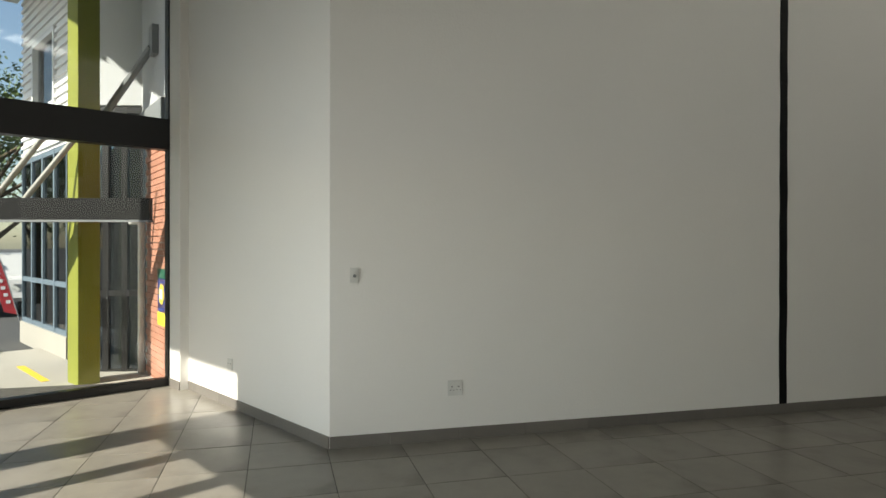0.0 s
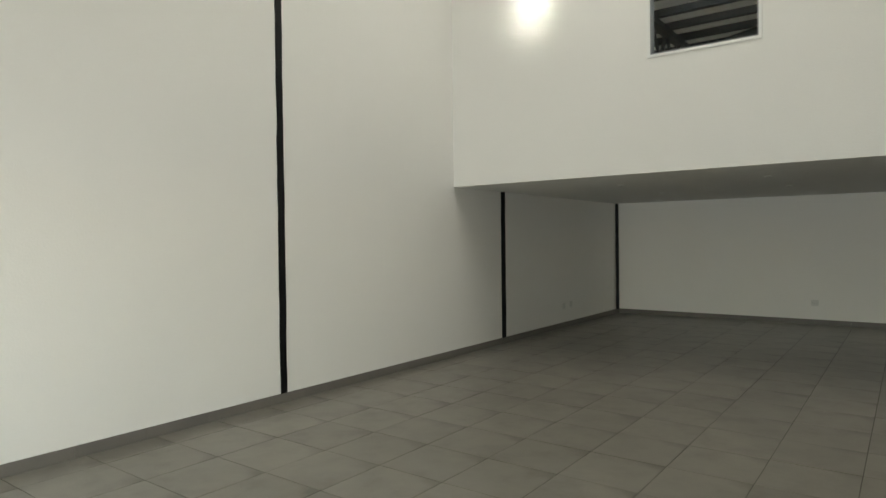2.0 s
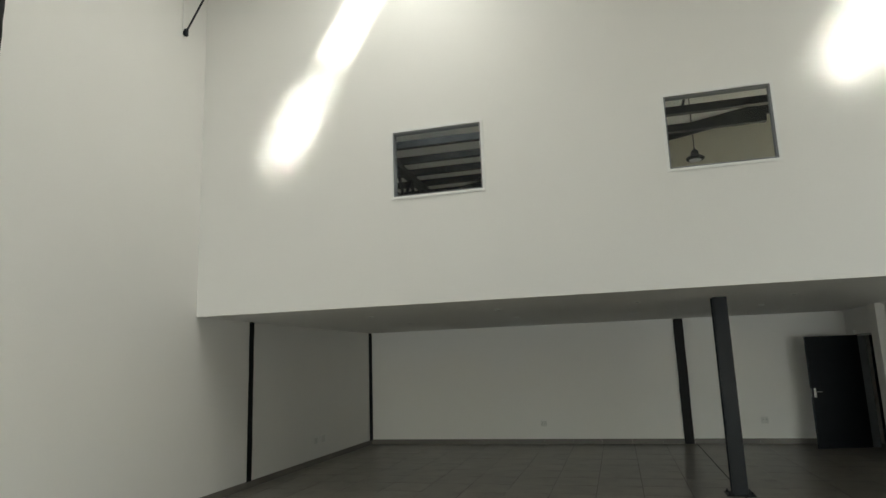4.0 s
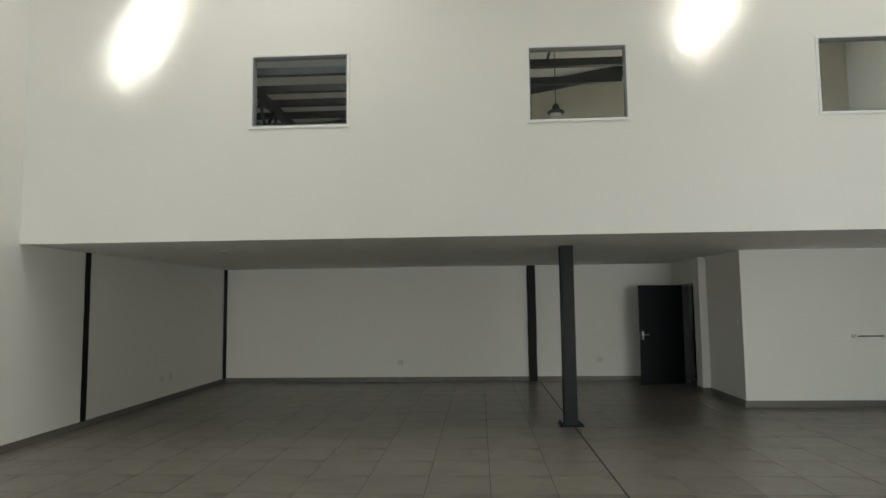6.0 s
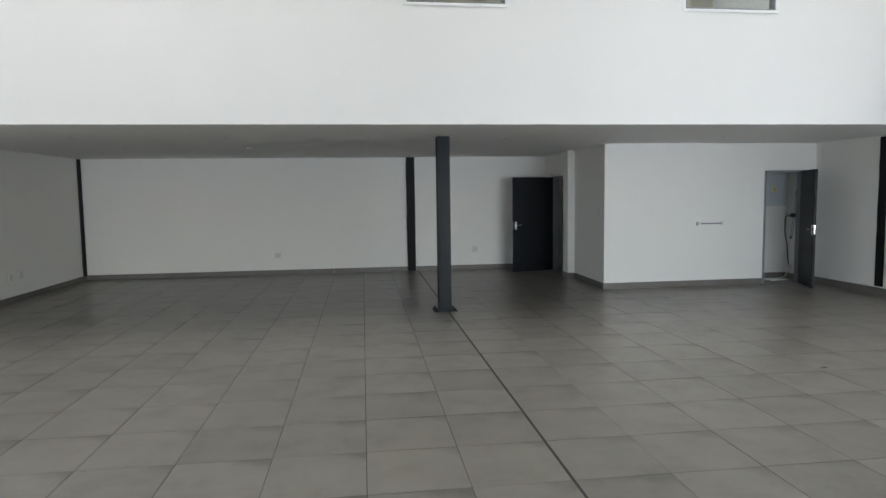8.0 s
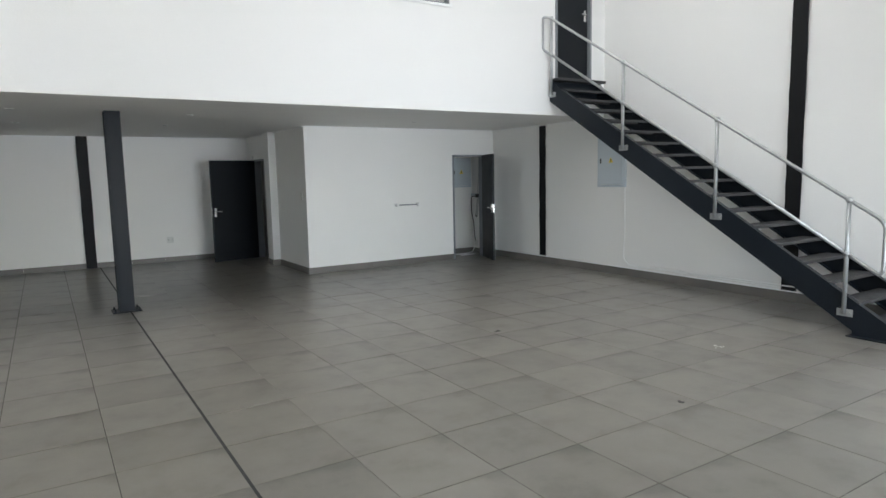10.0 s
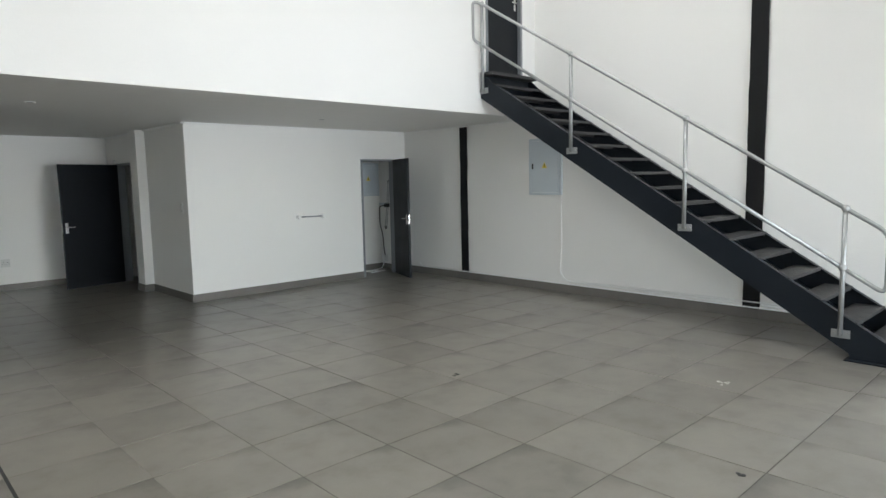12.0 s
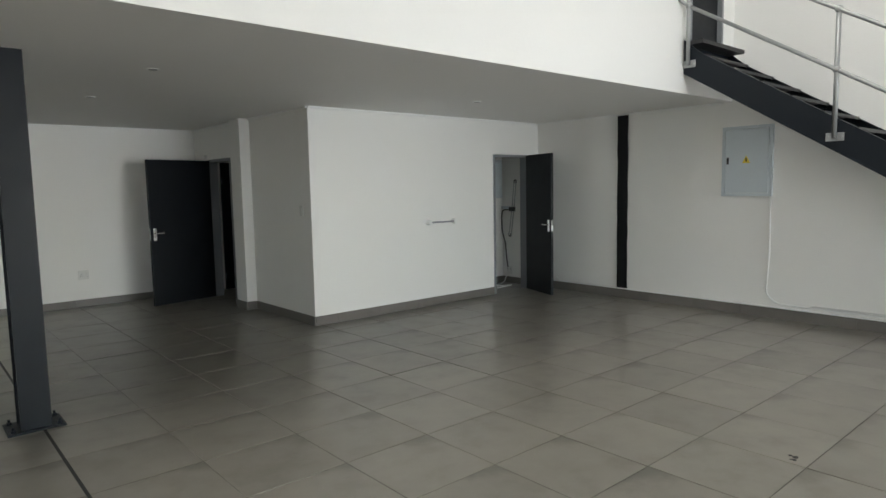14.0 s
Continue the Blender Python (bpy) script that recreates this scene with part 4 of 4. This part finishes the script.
# black canopy beam with stays
cb = thing("canopy_beam", (0, 0, 0), "black steel canopy beam over the shop entrance", "canopy")
CA, CB = Vector((-8.40, -2.31, 0)), Vector((-9.08, -4.90, 0))
cd = (CB - CA).normalized()
cn = Vector((-cd.y, cd.x, 0))
cpl = lambda u, v, z: CA + cd * u + cn * v + Vector((0, 0, z))
part("beam", wall_with_holes(0, 2.75, 1.97, 2.23, -0.05, 0.05, [], cpl), M_BLACK, cb)
part("lip", wall_with_holes(0, 2.75, 1.945, 1.97, -0.07, 0.07, [], cpl), M_FRAMEG, cb)
for a, b in (((-8.85, -3.94, 2.02), (-8.66, -3.13, 3.05)), ((-8.94, -4.29, 2.02), (-8.77, -3.55, 3.0))):
    part("stay", tube([a, b], 0.035, 10), M_PIPE, cb, "pale tubular stay")
st = thing("wall_stay", (0, 0, 0), "dark steel stay with a bracket on the plastered wall", "stay")
part("rod", tube([brick_pl(0.52, 0.1, 4.35), brick_pl(1.25, 0.5, 3.6)], 0.05, 8), M_FRAMEG, st)
part("bracket", wall_with_holes(0.38, 0.58, 4.25, 4.62, 0.04, 0.12, [], brick_pl), M_FRAMEG, st)


def shopfront(name, label, p, q, z0, z1, n, rails, mt, back):
    p, q = Vector(p), Vector(q)
    d = (q - p).normalized()
    nn = Vector((-d.y, d.x, 0))
    L = (q - p).length
    pl = lambda u, v, z: p + d * u + nn * v + Vector((0, 0, z))
    s = thing(name, (0, 0, 0), label, "shopfront")
    for i in range(n + 1):
        u = L * i / n
        part("mullion", wall_with_holes(max(u - 0.04, 0), min(u + 0.04, L), z0, z1, -0.04, 0.04, [], pl), mt, s)
    for z in rails:
        part("rail", wall_with_holes(0, L, z - 0.04, z + 0.04, -0.035, 0.035, [], pl), mt, s)
    for i in range(n):
        part("pane", wall_with_holes(L * i / n + 0.04, L * (i + 1) / n - 0.04, z0, z1, -0.006, 0.0, [], pl), M_DGLASS, s)
    # flat dark sheet: the shade of the shop interior put into colour
    part("backing", wall_with_holes(0, L, z0, z1, back - 0.03, back + 0.03, [], pl), M_DARK, s, "dark sheet in place of the unlit shop interior")
    return s


M_SHOPF = mat("blue_grey_aluminium", (0.12, 0.16, 0.20), 0.4, vary=0.1, bump=0.002)
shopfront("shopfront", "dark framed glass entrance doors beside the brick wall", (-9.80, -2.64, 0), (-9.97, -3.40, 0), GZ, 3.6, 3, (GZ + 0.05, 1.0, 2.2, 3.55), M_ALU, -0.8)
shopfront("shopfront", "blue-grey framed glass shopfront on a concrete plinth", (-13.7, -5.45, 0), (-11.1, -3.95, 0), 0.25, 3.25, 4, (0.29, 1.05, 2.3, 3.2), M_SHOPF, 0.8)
structure("wall_plinth", wall_with_holes(0, 3.1, GZ, 0.25, -0.15, 0.06, [], lambda u, v, z: Vector((-13.75, -5.48, z)) + Vector((0.866, 0.5, 0)) * u + Vector((0.5, -0.866, 0)) * v), M_CONC, "concrete plinth below the shopfront")
# neighbouring white clad building
nb = thing("neighbour_building", (0, 0, 0), "neighbouring shop building clad in white ribbed metal", "building")
CP, CD = Vector((-13.75, -5.48, 0)), Vector((0.866, 0.5, 0))
CN = Vector((0.5, -0.866, 0))
npl = lambda u, v, z: CP + CD * u + CN * v + Vector((0, 0, z))
part("wall", wall_with_holes(0, 3.1, 3.27, 7.2, -0.3, 0, [(0.9, 2.3, 4.0, 5.2)], npl), M_CLAD, nb)
for i in range(26):
    z = 3.32 + i * 0.15
    for a, b in ([(0, 0.86), (2.34, 3.1)] if 3.9 < z < 5.22 else [(0, 3.1)]):
        part("rib", wall_with_holes(a, b, z, z + 0.055, 0, 0.035, [], npl), M_CLAD, nb)
wf = part("window", wall_with_holes(0.86, 2.34, 3.96, 5.24, -0.06, 0.05, [(0.94, 2.26, 4.04, 5.16)], npl), M_CLAD, nb)
part("pane", wall_with_holes(0.94, 2.26, 4.04, 5.16, -0.05, -0.04, [], npl), M_DGLASS, wf)
part("soffit", wall_with_holes(-0.3, 4.5, 6.3, 6.45, 0.04, 2.6, [], npl), M_CEIL, nb, "white roof soffit")

# flag banner, pickup, tree
fb = thing("flag_banner", pose(-17.65, -6.93, GZ, 0, 0, 109), "leaning red flag banner with white print", "banner")
part("pole", tube([(0.03, 0, 0), (-0.22, 0, 1.0), (-0.44, 0, 1.78)], 0.016, 8), M_FRAMEG, fb)
part("cloth", extrude_profile([(-0.28, 0.22), (0.0, 0.14), (-0.14, 0.7), (-0.26, 1.2), (-0.42, 1.72), (-0.66, 1.74), (-0.60, 1.35), (-0.44, 0.8)], -0.006, 0.006, "y"), M_RED, fb)
for k in range(6):
    x = -0.24 - 0.052 * k
    part("print_bar", boxes(((x, -0.012, 0.42 + 0.17 * k), (x + 0.09, -0.007, 0.50 + 0.17 * k))), M_WHITE, fb)
part("print_disc", tube([(-0.52, -0.012, 1.52), (-0.52, -0.007, 1.52)], 0.07, 14), M_WHITE, fb)
car = thing("pickup", pose(-20.4, -8.45, GZ, 0, 0, 15), "white pickup parked in the yard", "car")
part("body", extrude_profile([(-2.3, 0.45), (-2.3, 0.95), (-2.2, 1.0), (-0.3, 1.0), (-0.15, 1.55), (0.2, 1.62), (0.95, 1.6), (1.35, 1.05), (2.2, 0.95), (2.35, 0.5), (2.2, 0.4), (-2.2, 0.4)], -0.85, 0.85, "y"), M_CAR, car)
for s in (-1, 1):
    part("side_window", extrude_profile([(-0.05, 1.08), (0.02, 1.5), (0.9, 1.52), (1.15, 1.08)], s * 0.856 - 0.004, s * 0.856 + 0.004, "y"), M_DARK, car)
    for x in (-1.45, 1.45):
        b = bmesh.new()
        add_tube(b, [(x, s * 0.66, 0.34), (x, s * 0.88, 0.34)], 0.34, 24)
        w = part("wheel", b, M_RUBBER, car)
        b = bmesh.new()
        add_tube(b, [(x, s * 0.875, 0.34), (x, s * 0.89, 0.34)], 0.2, 16)
        part("rim", b, M_GALV, w)
    part("headlight", boxes(((2.2, s * 0.7 - 0.12, 0.7), (2.33, s * 0.7 + 0.12, 0.84)), bevel=0.02), M_GLASS, car)


def tree(x, y, h, seed):
    rnd = random.Random(seed)
    t = thing("tree", (x, y, GZ), "leafy green tree beyond the parking yard", "tree", "yard trees")
    b = bmesh.new()
    add_tube(b, [(0, 0, 0), (0.05, 0.03, h * 0.25), (0.0, 0.1, h * 0.5), (0.1, 0.05, h * 0.8)], [0.2, 0.16, 0.11, 0.03], 10)
    tips = []
    for i in range(9):
        a, z = rnd.uniform(0, 6.28), h * rnd.uniform(0.25, 0.6)
        tip = Vector((math.cos(a) * h * 0.32, math.sin(a) * h * 0.32, z + h * rnd.uniform(0.12, 0.32)))
        add_tube(b, [(0, 0.05, z), tip * 0.5 + Vector((0, 0, z * 0.5)), tip], [0.08, 0.05, 0.015], 6)
        tips.append(tip)
    tips += [Vector((rnd.gauss(0, h * 0.12), rnd.gauss(0, h * 0.12), h * rnd.uniform(0.55, 0.95))) for i in range(12)]
    part("trunk", b, M_BARK, t)
    verts, faces = [], []
    for i in range(5200):
        c = rnd.choice(tips) + Vector((rnd.gauss(0, 1), rnd.gauss(0, 1), rnd.gauss(0, 0.8))) * h * 0.085
        d1 = Vector((rnd.gauss(0, 1), rnd.gauss(0, 1), rnd.gauss(0, 1))).normalized()
        d2 = d1.orthogonal().normalized()
        s = rnd.uniform(0.05, 0.11)
        k = len(verts)
        verts += [c - d1 * s, c + d2 * s * 0.5, c + d1 * s, c - d2 * s * 0.5]
        faces.append((k, k + 1, k + 2, k + 3))
    me = bpy.data.meshes.new("crown")
    me.from_pydata(verts, [], faces)
    me.materials.append(M_LEAF)
    o = new("crown", me)
    o.parent = t


tree(-22.0, -9.3, 7.0, 3)
tree(-26.0, -8.0, 8.0, 4)
tree(-20.5, -12.0, 6.0, 5)

# ---- floor: grout bed and tiles ----
bed = structure("floor", boxes(((-8.6, -6.2, -0.14), (XR + 0.1, YB + 0.1, -0.003))), M_GROUT, "grey-brown cement-look floor tiles with thin dark joints", "floor")


def tile_mesh():
    bm = bmesh.new()
    h, g = TP / 2, 0.0028
    lo = [bm.verts.new((sx * (h - g), sy * (h - g), -0.006)) for sx, sy in ((-1, -1), (1, -1), (1, 1), (-1, 1))]
    mid = [bm.verts.new((sx * (h - g), sy * (h - g), -0.001)) for sx, sy in ((-1, -1), (1, -1), (1, 1), (-1, 1))]
    top = [bm.verts.new((sx * (h - g - 0.0014), sy * (h - g - 0.0014), 0.0)) for sx, sy in ((-1, -1), (1, -1), (1, 1), (-1, 1))]
    bm.faces.new(top)
    for i in range(4):
        j = (i + 1) % 4
        bm.faces.new((mid[i], mid[j], top[j], top[i]))
        bm.faces.new((lo[i], lo[j], mid[j], mid[i]))
    bmesh.ops.recalc_face_normals(bm, faces=bm.faces)
    me = bpy.data.meshes.new("tile")
    bm.to_mesh(me)
    bm.free()
    me.materials.append(M_TILE)
    return me


TM = tile_mesh()
co = [v.co.copy() for v in TM.vertices]
polys = [tuple(p.vertices) for p in TM.polygons]
fv, ff = [], []
trnd = random.Random(11)
for i in range(-17, 12):
    for k in range(-17, 17):
        x, y = TX + TP * (i + 0.5), TY + TP * (k + 0.5)
        if x > XR + 0.25 or y > YB + 0.25 or y < -6 or x < -8.5:
            continue
        # inside the plan only
        if x < XL - 0.1 and (Vector((x, y, 0)) - OB0).dot(on) < -0.35:
            continue
        if (x < 3.0 and (Vector((x, y, 0)) - F0).dot(N) < -0.3) or y < -0.9 and x > 2.9 or (Vector((x, y, 0)) - SW0).dot(sn) < -0.25:
            continue
        if i == 0:
            x += 0.003
        tilt = (trnd.gauss(0, 0.06), trnd.gauss(0, 0.06))
        dz = trnd.uniform(-0.0008, 0.0006)
        if -8 <= i <= 8 and -4 <= k <= 9 and y < 9.6:
            o = new("tile", TM)
            o.parent = bed
            o.matrix_world = pose(x, y, dz, tilt[0], tilt[1], 0)
        else:
            b0 = len(fv)
            m4 = pose(x, y, dz, tilt[0], tilt[1], 0)
            fv += [m4 @ c for c in co]
            ff += [tuple(b0 + q for q in p) for p in polys]
me = bpy.data.meshes.new("tile_field")
me.from_pydata(fv, [], ff)
me.materials.append(M_TILEJ)
o = new("tile_field", me)
o.parent = bed
tagged(o, "further floor tiles", kind="stuff")
structure("floor_joint", boxes(((TX - 0.008, -1.2, -0.004), (TX + 0.010, 13.7, 0.002))), M_JOINT, "black movement joint running to the steel post", "joint")
